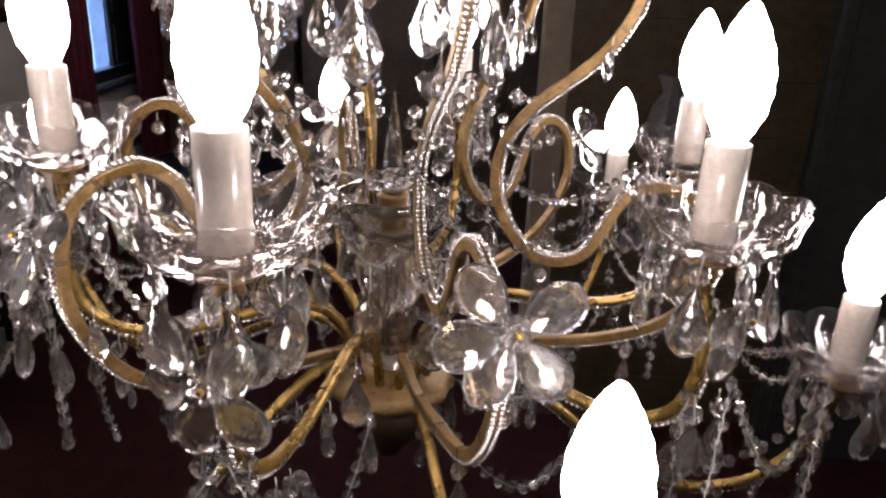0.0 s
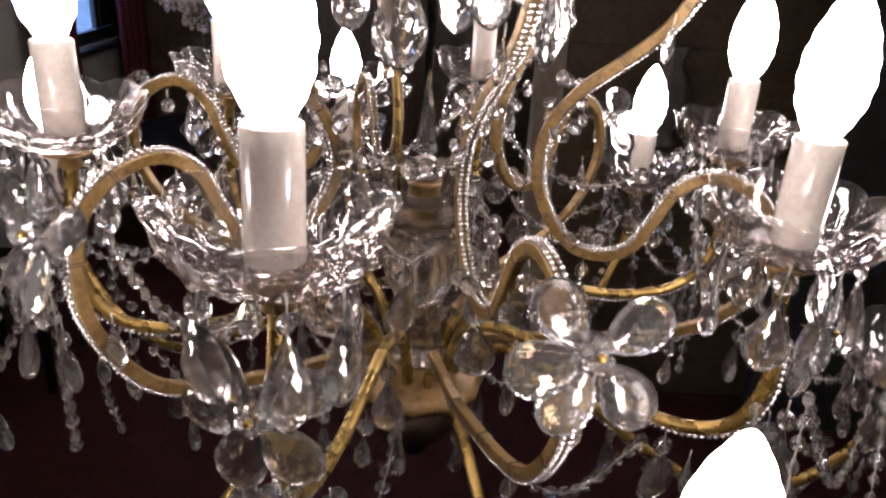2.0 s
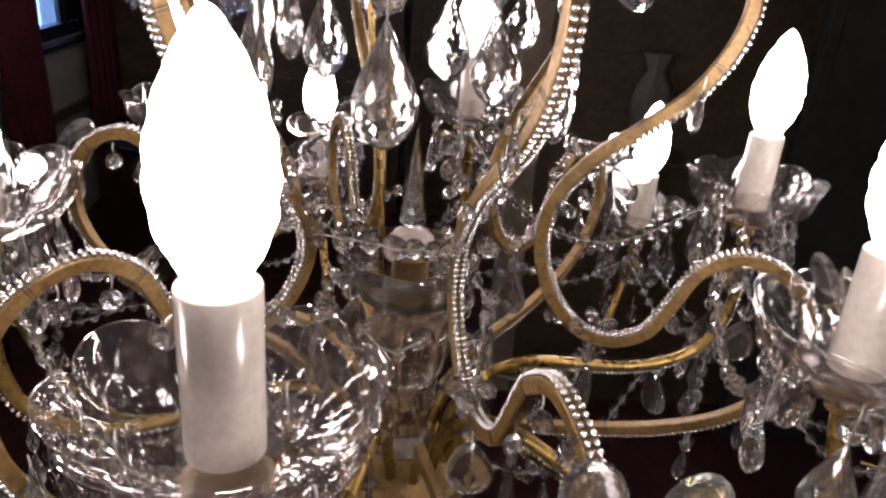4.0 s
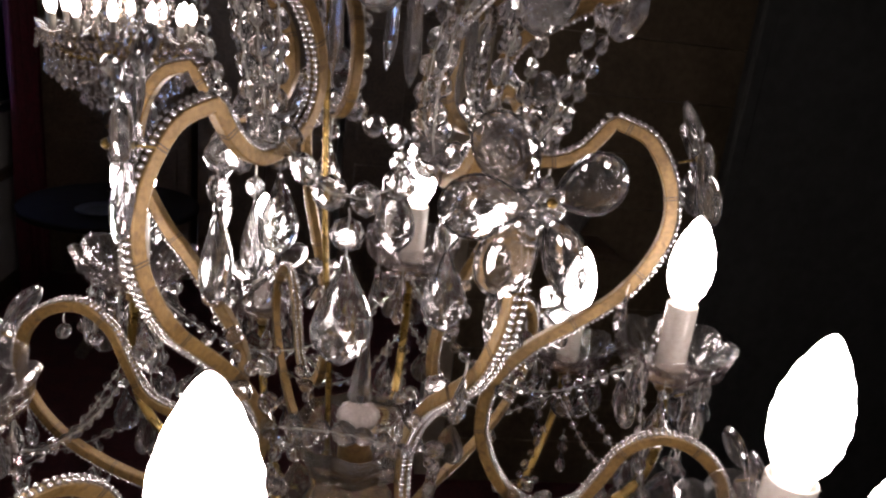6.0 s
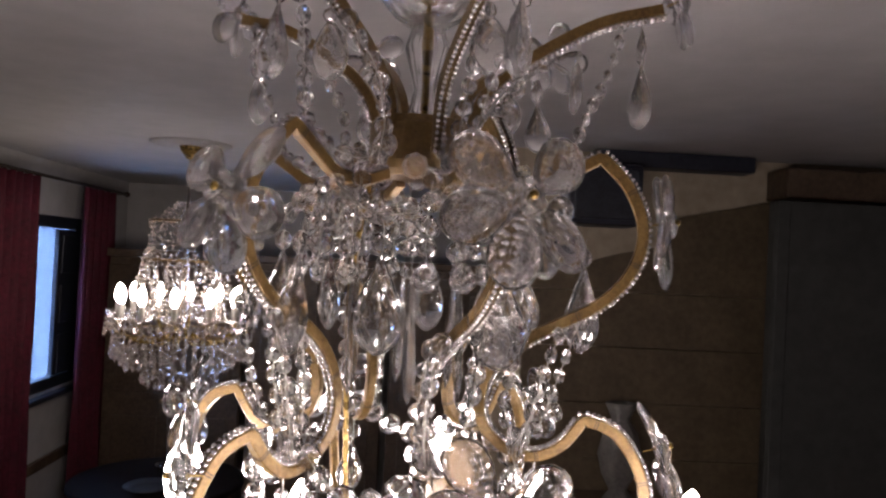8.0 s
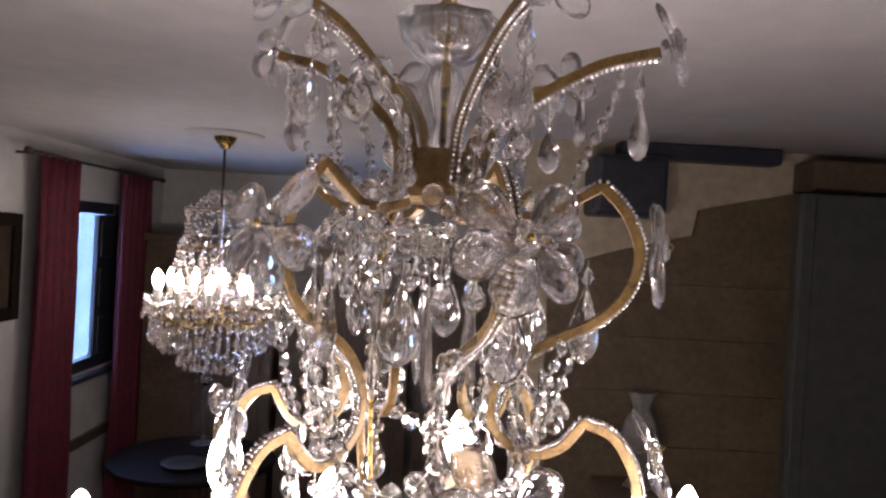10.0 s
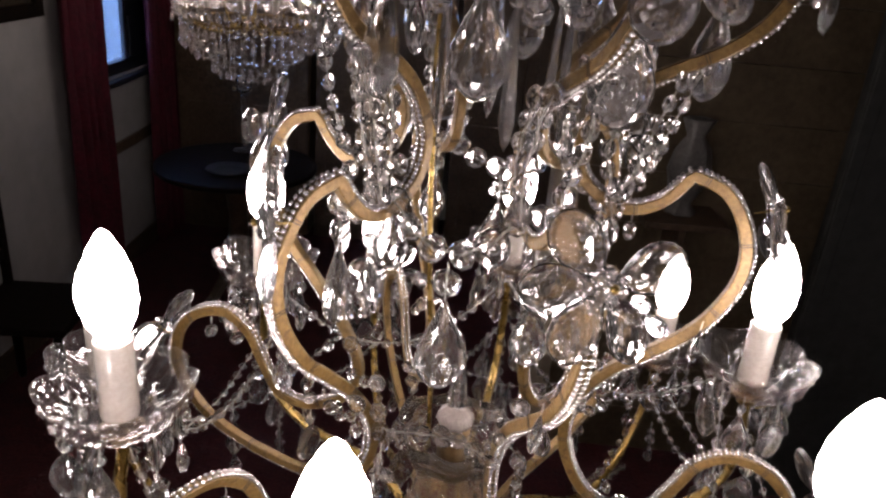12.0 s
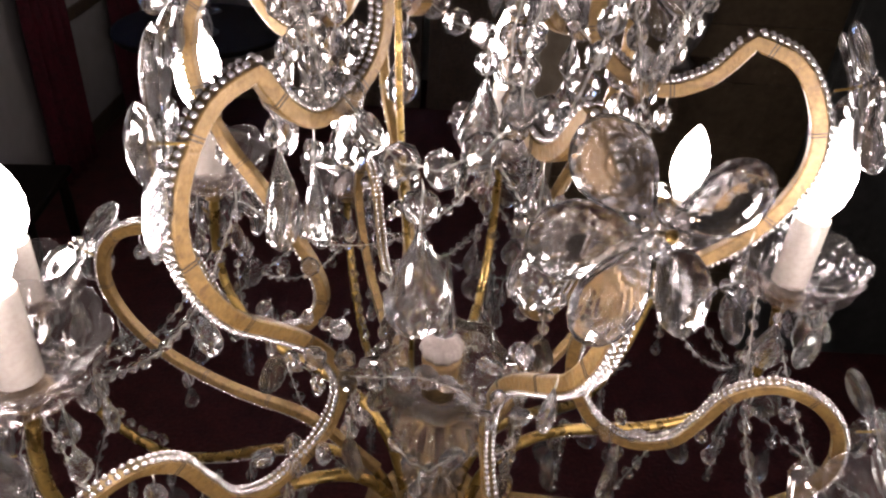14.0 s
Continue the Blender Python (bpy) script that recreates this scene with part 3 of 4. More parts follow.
# candle arms
UPPER_ARM = [(0.030, 1.462), (0.040, 1.498), (0.065, 1.526), (0.100, 1.534), (0.145, 1.526), (0.190, 1.518), (0.235, 1.521), (0.265, 1.538), (0.278, 1.568), (0.278, 1.604), (0.2735, 1.630), (0.2725, 1.650)]
LOWER_ARM = [(0.030, 1.452), (0.042, 1.482), (0.066, 1.494), (0.100, 1.486), (0.150, 1.458), (0.205, 1.420), (0.262, 1.396), (0.320, 1.410), (0.358, 1.450), (0.374, 1.490), (0.378, 1.515)]
ROUND = [(0.0046 * math.cos(k * math.pi / 4), 0.0046 * math.sin(k * math.pi / 4)) for k in range(8)]


def arm_meshes(profile):
    bm = bmesh.new()
    sweep_flat(bm, glide(upright(profile), 0.006), ROUND)
    line = glide(upright(profile[3:-2]), 0.0042)
    return mesh_of("candle_arm", bm, BRASS, True), beads_mesh("bead_trim", [(line, -0.0064, 0, 0.0017)], SILVER_BEAD)



def cup_mesh():
    """A pressed glass drip cup: eight scalloped petals, each with a raised oval, and a rolled rim."""
    bm = bmesh.new()
    n = 144
    outer = [(0.006, -0.004), (0.014, -0.005), (0.020, -0.001), (0.028, 0.0010), (0.036, 0.0050), (0.0425, 0.0115), (0.0465, 0.0195), (0.0485, 0.0255), (0.0494, 0.0282)]
    inner = [(0.0466, 0.0268), (0.0440, 0.0212), (0.0398, 0.0152), (0.0335, 0.0098), (0.026, 0.0062), (0.018, 0.0045), (0.008, 0.003)]
    wall_out = [(p.x, p.z) for p in glide(upright(outer), 0.0028)]
    wall_in = [(p.x, p.z) for p in glide(upright(inner), 0.0024)]
    rim = [(0.0503, 0.0294), (0.0505, 0.0306), (0.0499, 0.0315), (0.0489, 0.0316), (0.0480, 0.0308), (0.0475, 0.0294)]
    rings = []
    for kind, prof in (("out", wall_out), ("rim", rim), ("in", wall_in)):
        for r, z in prof:
            ring = []
            edge = max(0.0, (r - 0.018) / 0.032)
            for i in range(n):
                a = 2 * math.pi * i / n
                lobe = abs(math.cos(4 * a)) ** 0.7
                u = (4 * a / math.pi + 0.5) % 1 - 0.5
                rr = r * (1 + 0.11 * edge ** 1.5 * (lobe - 0.6))
                zz = z + 0.0055 * edge ** 2 * (lobe - 0.65)
                relief = 0.0
                if kind != "rim":
                    d = math.hypot(u / 0.34, (edge - 0.55) / 0.36)
                    relief = 0.0019 * math.exp(-((d - 0.8) / 0.17) ** 2) + 0.0010 * math.exp(-(d / 0.30) ** 2)
                    relief += 0.0007 * abs(math.sin(20 * a + 7 * edge)) * math.sin(math.pi * min(1.0, edge))
                    relief *= 0.8 if kind == "out" else 1.0
                push = relief if kind == "out" else -relief
                ring.append(((rr + push) * math.cos(a), (rr + push) * math.sin(a), zz - push * 0.5))
            rings.append(ring)
    loft(bm, rings)
    return mesh_of("drip_cup", bm, CUP_GLASS, True)


def sleeve_mesh():
    bm = bmesh.new()
    lathe(bm, ((0.0118, 0.0), (0.0128, 0.0006), (0.0128, 0.0575), (0.0124, 0.0585), (0.0116, 0.0585), (0.0112, 0.0575), (0.0112, 0.049), (0.001, 0.0488)), 32)
    return mesh_of("candle_sleeve", bm, SLEEVE, True)


def bulb_mesh(material, n=42, fine=0.0018):
    """A flame-shaped bulb with steep twisted ribs in its frosted glass."""
    bm = bmesh.new()
    prof = [(0.0085, -0.008), (0.0088, 0.001), (0.0100, 0.0045), (0.0133, 0.0105), (0.0163, 0.018), (0.0176, 0.027), (0.0177, 0.034), (0.0166, 0.042), (0.0145, 0.050), (0.0113, 0.058), (0.0077, 0.0650), (0.0046, 0.0700), (0.0022, 0.0728), (0.0004, 0.0738)]
    rings = []
    for p in glide(upright(prof), fine):
        r, z = max(p.x, 0.0003), p.z
        depth = 0.026 * min(1.0, max(0.0, z / 0.008))
        ring = []
        for i in range(n):
            a = 2 * math.pi * i / n
            q = r * (1 + depth * math.cos(6 * a + z * 560))
            ring.append((q * math.cos(a), q * math.sin(a), z * 1.06))
        rings.append(ring)
    loft(bm, rings)
    return mesh_of("bulb", bm, material, True)


def pan_mesh():
    bm = bmesh.new()
    lathe(bm, ((0.005, -0.018), (0.008, -0.016), (0.006, -0.010), (0.013, -0.0085), (0.016, -0.0065), (0.012, -0.0055), (0.002, -0.0052)), 20)
    return mesh_of("cup_holder", bm, BRASS_DARK, True)


CUP_ME, SLEEVE_ME, BULB_ME, PAN_ME = cup_mesh(), sleeve_mesh(), bulb_mesh(BULB), pan_mesh()
dice = random.Random(21)


def wire_mesh(line, radius=0.00045):
    bm = bmesh.new()
    tube(bm, line, radius, 5)
    return mesh_of("wire", bm, WIRE, True)


def pendant(at, out, pieces, name="pendant", parent=None, swing=4.0):
    """A hook of wire with crystals below one another; out is the way they face, in degrees."""
    z, marks = -0.004, []
    for me, drop in pieces:
        marks.append((me, z))
        z -= drop
    m = Matrix.Translation(at) @ pose(0, 0, 0, dice.uniform(-swing, swing), dice.uniform(-swing, swing), out + 90 + dice.uniform(-35, 35))
    ob = part(name, wire_mesh([Vector((0, 0, 0.003)), Vector((0.0006, 0, -0.001)), Vector((0, 0, min(-0.004, marks[-1][1])))]), parent or LIGHT, m)
    for me, zz in marks:
        is_oct = me.name.startswith("octagon")
        off = -0.0068 if is_oct else 0.0
        part(me.name.split(".")[0], me, ob, pose(0, 0, zz + off, 0, 0, dice.uniform(-25, 25)))
    return ob


def strand(points, spacing, meshes, name="crystal_strand", parent=None):
    """A wire with crystals threaded along it."""
    line = glide(points, spacing)
    ob = part(name, wire_mesh(line, 0.0004), parent or LIGHT)
    for i, p in enumerate(line):
        a = math.degrees(math.atan2(p.y, p.x))
        me = meshes[dice.randrange(len(meshes))]
        part(me.name.split(".")[0], me, ob, Matrix.Translation(p) @ pose(0, 0, 0, dice.uniform(-14, 14), dice.uniform(0, 45), a + 90 + dice.uniform(-40, 40)))
    return ob


def flower_mesh():
    bm = bmesh.new()
    for k in range(6):
        a = k * math.pi / 3
        lathe(bm, ((0.0008, -0.0036), (0.0030, -0.0020), (0.0038, 0.0), (0.0030, 0.0020), (0.0008, 0.0036)), 7, at=(0.0062 * math.cos(a), 0.0062 * math.sin(a), 0.003))
    lathe(bm, ((0.002, -0.003), (0.0105, -0.002), (0.0108, 0.0), (0.007, 0.002), (0.002, 0.003)), 14, at=(0, 0, -0.002))
    return mesh_of("crystal_flower", bm, CRYSTAL)


FLOWER_ME = flower_mesh()
bm = bmesh.new()
lathe(bm, ((0.0006, -0.012), (0.0008, 0.006), (0.0022, 0.0065), (0.0024, 0.008), (0.0010, 0.0095)), 10)
PIN_ME = mesh_of("pin", bm, BRASS, True)


PETAL_TURNS = (28, 108, -146, -86, -30)


def flower(at, out, tilt=0.0, size=1.0, spin=0.0):
    """A crystal flower that faces outwards: a cluster of beads and flat pear petals round a brass pin."""
    m = Matrix.Translation(at) @ pose(0, 0, 0, 0, 0, out) @ pose(0, 0, 0, 0, 90 - tilt, 0) @ Matrix.Scale(size, 4)
    ob = part("crystal_flower", FLOWER_ME, LIGHT, m)
    part("pin", PIN_ME, ob)
    for a in PETAL_TURNS:
        a += spin + dice.uniform(-6, 6)
        me = PETALS[(0, 1, 0, 2, 0)[dice.randrange(5)]]
        # the petal hangs along -z: lay it into the flower's plane, its tip at the heart
        lay = pose(0, 0, 0, 0, 0, a) @ Matrix.Translation((0.0055, 0, 0)) @ pose(0, 0, 0, 0, -90 + dice.uniform(-6, 16), 0) @ pose(0, 0, 0, 0, 0, 90 + dice.uniform(-16, 16))
        part("petal", me, ob, lay)
    return ob


# crown hub, foot and glass column on the axis
bm = bmesh.new()
lathe(bm, ((0.008, 2.032), (0.026, 2.034), (0.034, 2.038), (0.036, 2.044), (0.036, 2.070), (0.033, 2.076), (0.012, 2.078)), 40)
part("crown_hub", mesh_of("crown_hub", bm, GOLD, False), LIGHT, pose(0.009, -0.005, 0), label="round gilt crown hub")
bm = bmesh.new()
lathe(bm, ((0.006, 1.440), (0.040, 1.442), (0.056, 1.449), (0.058, 1.455), (0.050, 1.461), (0.034, 1.464), (0.028, 1.470), (0.006, 1.471)), 36, 1, 12, 0.03)
foot = part("foot_plate", mesh_of("foot_plate", bm, GOLD, True), LIGHT, label="pierced brass foot plate")
# bowl below the plate, in a much darker tone than the plate
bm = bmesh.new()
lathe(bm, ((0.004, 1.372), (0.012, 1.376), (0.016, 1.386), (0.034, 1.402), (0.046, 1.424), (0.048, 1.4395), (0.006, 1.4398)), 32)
part("foot_bowl", mesh_of("foot_bowl", bm, BRONZE, True), foot, label="dark bronze bowl")
bm = bmesh.new()
lathe(bm, ((0.017, 1.4715), (0.0225, 1.474), (0.021, 1.480), (0.0185, 1.500), (0.020, 1.512), (0.024, 1.515), (0.0195, 1.520), (0.017, 1.526)), 48, 1, 16, 0.04, cap1=True)
col = part("glass_column", mesh_of("glass_column", bm, COLUMN_GLASS, True), LIGHT, label="fluted pressed glass column")
bm = bmesh.new()
lathe(bm, ((0.016, 1.5265), (0.022, 1.535), (0.029, 1.552), (0.0305, 1.566), (0.027, 1.578), (0.019, 1.584), (0.023, 1.588), (0.020, 1.592)), 48, 1, 12, 0.06)
part("baluster", mesh_of("baluster", bm, COLUMN_GLASS, True), col)
bm = bmesh.new()
lathe(bm, ((0.014, 1.5925), (0.026, 1.596), (0.038, 1.606), (0.044, 1.620), (0.046, 1.632), (0.0438, 1.632), (0.0415, 1.620), (0.035, 1.608), (0.024, 1.5995), (0.014, 1.598)), 60, 1, 8, 0.05)
part("glass_bowl", mesh_of("glass_bowl", bm, VASE_GLASS, True), col)
bm = bmesh.new()
lathe(bm, ((0.011, 1.5985), (0.0125, 1.600), (0.0125, 1.626), (0.0135, 1.628), (0.0135, 1.631), (0.004, 1.632)), 24)
stub = part("stub", mesh_of("stub", bm, BRASS_DARK, True), LIGHT, label="dark brass candle stub")
bm = bmesh.new()
lathe(bm, ((0.003, 1.6322), (0.0125, 1.634), (0.0150, 1.639), (0.0135, 1.645), (0.007, 1.649), (0.002, 1.650)), 20, 1, 10, 0.05)
part("knob", mesh_of("knob", bm, PORCELAIN, True), stub, label="pinkish frosted glass knob")
bm = bmesh.new()
lathe(bm, ((0.003, 1.6505), (0.0085, 1.654), (0.0080, 1.661), (0.0055, 1.680), (0.0030, 1.700), (0.0004, 1.716)), 8)
part("spire", mesh_of("spire", bm, CRYSTAL), stub, label="clear pointed crystal spire")
# thin gilt stay from crown to foot, a little off the axis
bm = bmesh.new()
tube(bm, glide([(-0.026, 0.016, 2.034), (-0.038, 0.030, 1.95), (-0.037, 0.032, 1.86), (-0.032, 0.032, 1.76), (-0.022, 0.030, 1.64), (-0.020, 0.024, 1.47)], 0.02), 0.0022, 8)
part("stay", mesh_of("stay", bm, BRASS, True), LIGHT)
# glass crown vase and chain above
bm = bmesh.new()
lathe(bm, ((0.006, 2.078), (0.012, 2.082), (0.008, 2.100), (0.012, 2.115), (0.016, 2.130), (0.012, 2.145), (0.024, 2.152), (0.036, 2.166), (0.041, 2.185), (0.0388, 2.185), (0.034, 2.168), (0.022, 2.1555), (0.008, 2.150)), 48, 1, 8, 0.05)
part("crown_vase", mesh_of("crown_vase", bm, VASE_GLASS, True), LIGHT, pose(0.012, -0.006, 0), label="scalloped pressed glass crown vase")
bm = bmesh.new()
lathe(bm, ((0.001, 2.0785), (0.0016, 2.079), (0.0016, 2.176), (0.001, 2.177)), 10)
part("chain_rod", mesh_of("chain_rod", bm, BRASS, True), LIGHT, pose(0.012, -0.006, 0))
bm = bmesh.new()
link = [(0.0100 * math.cos(a), 0.0, 0.0195 * math.sin(a)) for a in [2 * math.pi * k / 16 for k in range(16)]]
rings = []
for k in range(16):
    p, d = Vector(link[k]), (Vector(link[(k + 1) % 16]) - Vector(link[k - 1])).normalized()
    n = Vector((-d.z, 0, d.x))
    rings.append([p + (n * math.cos(a) + Vector((0, 1, 0)) * math.sin(a)) * 0.0022 for a in [2 * math.pi * j / 8 for j in range(8)]])
loft(bm, rings + [rings[0]], cap0=False, cap1=False)
bmesh.ops.remove_doubles(bm, verts=bm.verts, dist=1e-6)
LINK_ME = mesh_of("chain_link", bm, BRASS_DARK, True)
zl, k = 2.182, 0
while zl < CEIL_Z - 0.03:
    part("chain_link", LINK_ME, LIGHT, pose(0.012, -0.006, zl, 0, 0, 90 * (k % 2) + 20))
    zl += 0.0335
    k += 1
bm = bmesh.new()
lathe(bm, ((0.004, CEIL_Z - 0.048), (0.012, CEIL_Z - 0.044), (0.03, CEIL_Z - 0.034), (0.055, CEIL_Z - 0.016), (0.062, CEIL_Z - 0.0005)), 32)
part("ceiling_rose", mesh_of("ceiling_rose", bm, BRASS, True), LIGHT, pose(0.012, -0.006, 0), label="brass ceiling rose")


def candle(r, a, z, arm_me, arm_beads, drops, spin):
    """One light: arm with its beads, holder, cup with hanging drops, sleeve and bulb."""
    arm = part("candle_arm", arm_me, LIGHT, pose(0, 0, 0, 0, 0, a))
    part("bead_trim", arm_beads, arm, label="row of small silvered glass beads")
    x, y, _ = polar(r, a, 0)
    lean = (dice.uniform(-0.6, 0.6), dice.uniform(-0.6, 0.6))
    part("cup_holder", PAN_ME, arm, pose(r, 0, z + 0.004))
    cup = part("drip_cup", CUP_ME, LIGHT, pose(x, y, z + 0.004, lean[0], lean[1], a + spin), "scalloped clear pressed glass drip cup")
    sleeve = part("candle_sleeve", SLEEVE_ME, LIGHT, pose(x, y, z + 0.010, lean[0], lean[1], a + spin), "ivory plastic candle sleeve")
    part("bulb", BULB_ME, sleeve, pose(0, 0, 0.0575, 0, 0, dice.uniform(0, 60)), "lit frosted twisted candle bulb")
    for k in range(drops):
        b = a + 22.5 + k * 360 / drops + dice.uniform(-8, 8)
        px, py = x + 0.036 * math.cos(radians(b)), y + 0.036 * math.sin(radians(b))
        kind = dice.randrange(4)
        pieces = [[(OCT[0], 0.0145), (PEAR_FLAT, 0.036)], [(OCT[1], 0.0140), (PEAR_MID, 0.043)], [(PEAR_SMALL, 0.026), (PEAR_IRIS, 0.03)], [(OCT_SMALL, 0.011), (PEAR_MID, 0.043)]][kind]
        pendant((px, py, z + 0.010), b, pieces, parent=LIGHT)


U_Z, L_Z = 1.6515, 1.5205
# the maker's unevenness: turn of each frame, bend of its lowest scroll and return, draw of its top and middle, facing of the middle flower
FRAMES = [
    (-11.8, -0.010, -0.030, 1.015, 1.015, -11.8), (48.0, 0.0, -0.015, 1.0, 1.0, 48.0), (108.0, 0.0, -0.010, 0.97, 1.0, 108.0),
    (160.0, 0.018, 0.0, 0.92, 0.96, 174.0), (-129.0, 0.017, -0.032, 0.93, 0.98, -168.0), (-72.8, -0.006, -0.042, 1.04, 1.0, -72.8),
]
# turn, radius and lift of the upper lights (between the frames) and the lower ones (below them)
UPPER = [(17.7, 0.280, -0.013), (78.7, 0.274, 0.004), (137.5, 0.272, 0.0), (-160.6, 0.246, 0.015), (-102.2, 0.272, 0.017), (-40.4, 0.269, 0.001)]
LOWER = [(-13.2, 0.368, 0.001), (49.4, 0.384, 0.019), (106.3, 0.378, 0.032), (159.5, 0.379, 0.029), (-133.0, 0.378, 0.0), (-71.8, 0.370, 0.0)]


def bent(profile, reach, lift):
    """The arm's line drawn out to its own reach and height."""
    r1 = profile[-1][0]
    return [(r * reach / r1 if i else r, z + lift * i / (len(profile) - 1)) for i, (r, z) in enumerate(profile)]


def local(a, pts):
    """Points (radius, sideways, height) in the plane of a frame, turned and wrung with it to its place."""
    out = []
    for r, q, z in pts:
        b = radians(a + TWIST.get(a, 0.0) * wring(z))
        out.append((r * math.cos(b) - q * math.sin(b) + sway(z)[0], r * math.sin(b) + q * math.cos(b) + sway(z)[1], z))
    return out


for k in range(6):
    fa, lift, sag, draw, waist, facing = FRAMES[k]
    # gilt frame with its trim
    band, trim, ties = frame_meshes(lift, sag, fa, draw, waist)
    arm = part("frame_arm", band, LIGHT, pose(0, 0, 0, 0, 0, fa), "flat gilt scroll frame")
    part("bead_trim", trim, arm, label="rows of small silvered glass beads")
    tagged(part("binding_wire", ties, arm, label="dark binding wire"), kind="stuff")
    arm = part("crown_arm", CROWN_ME, LIGHT, pose(0.010, -0.005, 0, 0, 0, fa) @ Matrix.Diagonal((draw, 1, 1, 1)), "curved gilt crown arm")
    part("bead_trim", CROWN_BEAD_ME, arm, label="rows of small silvered glass beads")
    # flowers
    flower(polar(0.180 * draw, fa, 2.008), fa, 8, 1.12, 26 + dice.uniform(-8, 8))
    flower(polar(0.190 * waist - (0.006 if facing != fa else 0.0), fa, 1.850), facing, 18 if facing == fa else 2, 1.0, dice.uniform(-6, 6))
    flower(local(fa, [(0.277, 0.0, 1.643 + lift * 0.6)])[0], fa + TWIST.get(fa, 0.0), 18, 1.0, dice.uniform(-6, 6))
    flower(polar(0.176 * draw, fa, 2.166), fa, 25, 0.85, dice.uniform(0, 72))
    # the lights
    ga, gr, gz = UPPER[k]
    flower(polar(gr + 0.026, ga, 1.618), ga, 4, 0.95, dice.uniform(0, 72))
    candle(gr, ga, U_Z + gz, *arm_meshes(bent(UPPER_ARM, gr, gz)), 7, dice.uniform(0, 45))
    la, lr, lz = LOWER[k]
    candle(lr, la, L_Z + lz, *arm_meshes(bent(LOWER_ARM, lr, lz)), 8, dice.uniform(0, 45))


for k in range(6):
    fa, lift, sag, draw, waist, facing = FRAMES[k]
    nxt = FRAMES[(k + 1) % 6][0]
    nxt = nxt if nxt > fa else nxt + 360
    ga = (fa + nxt) / 2
    # strands at the waist, from the upper scroll down to the dip of the next
    strand(local(fa, [(0.132, 0.009, 1.935), (0.122, 0.011, 1.905), (0.114, 0.010, 1.875), (0.106, 0.008, 1.852)]), 0.0145, OCT)
    strand(local(fa, [(0.090, -0.009, 1.918), (0.084, -0.010, 1.895), (0.082, -0.010, 1.870), (0.090, -0.008, 1.852)]), 0.0140, OCT)
    strand(local(fa, [(0.116, -0.011, 1.925), (0.108, -0.013, 1.898), (0.102, -0.012, 1.872), (0.098, -0.009, 1.850)]), 0.0145, OCT)
    # beads hanging below the hub, beside each scroll
    for side in (-0.010, 0.011):
        strand(local(fa, [(0.070, side, 2.026), (0.076, side * 1.3, 1.996), (0.080, side * 1.2, 1.962)]), 0.0150, [OCT_BIG, OCT[0], OCT[1]])
    # a drop from the dip of the middle scroll
    pendant(local(fa, [(0.106, 0.0, 1.832)])[0], fa, [(OCT[0], 0.0145)] if k == 0 else [(PEAR_SMALL if k % 2 else OCT[2], 0.026 if k % 2 else 0.014), (PEAR_MID, 0.043)])
    # the big drop from the upper scroll
    pendant(local(fa, [(0.128 * draw, 0.012, 1.992)])[0], fa, [(OCT[0], 0.0145), (PEAR_BIG, 0.058)])
    # knots of crystals where the scrolls meet
    for q in range(11):
        b = q * 131 + dice.uniform(-20, 20)
        px, pz = 0.101 + 0.012 * math.cos(radians(b)), 1.698 + 0.020 * math.sin(radians(b))
        part("octagon_bead", (OCT_SMALL, OCT[2], OCT_SMALL, OCT[1])[q % 4], LIGHT, Matrix.Translation(local(fa, [(px, 0.009 * (1 if q % 2 else -1), pz)])[0]) @ pose(0, 0, 0, dice.uniform(-40, 40), dice.uniform(0, 90), fa + 90 + dice.uniform(-60, 60)))
    for q in range(4):
        part("octagon_bead", OCT[q % 3], LIGHT, Matrix.Translation(local(fa, [(0.118 + 0.010 * q - 0.012, (0.008, -0.008)[q % 2], 1.606 + lift + 0.002 * q)])[0]) @ pose(0, 0, 0, dice.uniform(-40, 40), dice.uniform(0, 90), fa + 90 + dice.uniform(-60, 60)))
    pendant(local(fa, [(0.128, 0.0, 1.594 + lift)])[0], fa, [(OCT[2], 0.0135), (PEAR_FLAT, 0.036)])
    pendant(local(fa, [(0.205, 0.0, 1.556 + sag)])[0], fa, [(OCT[1], 0.0140), (PEAR_SMALL, 0.026)])
    # crown: drops and a twisted strand under each arm
    pendant(local(fa, [(0.152 * draw, 0.0, 2.150)])[0], fa, [(PEAR_SMALL, 0.026), (PEAR_MID, 0.043)])
    pendant(local(fa, [(0.110 * draw, 0.0, 2.136)])[0], fa, [(OCT_SMALL, 0.010), (PEAR_FLAT, 0.036)])
    strand(local(fa, [(0.142, 0.004, 2.150), (0.134, 0.012, 2.115), (0.122, 0.004, 2.085), (0.112, 0.0, 2.052)]), 0.0125, [OCT_SMALL, OCT[2]])
    strand(local(fa, [(0.090, 0.006, 2.126), (0.066, 0.012, 2.098), (0.054, 0.012, 2.070), (0.056, 0.012, 2.040)]), 0.0150, OCT)
    strand(local(fa, [(0.052, 0.006, 2.040), (0.078, 0.004, 2.040), (0.104, 0.002, 2.047)]), 0.0145, OCT)
    # beads standing on the hub's rim
    for q in range(2):
        part("octagon_bead", OCT_BIG, LIGHT, Matrix.Translation(local(fa + 30 * q + 8, [(0.044, 0, 2.052 - 0.014 * q)])[0]) @ pose(0, 0, 0, 0, dice.uniform(0, 45), fa + 30 * q + 98))
    # between the frames: swags with big drops, and icicles
    n0, n1 = fa, nxt
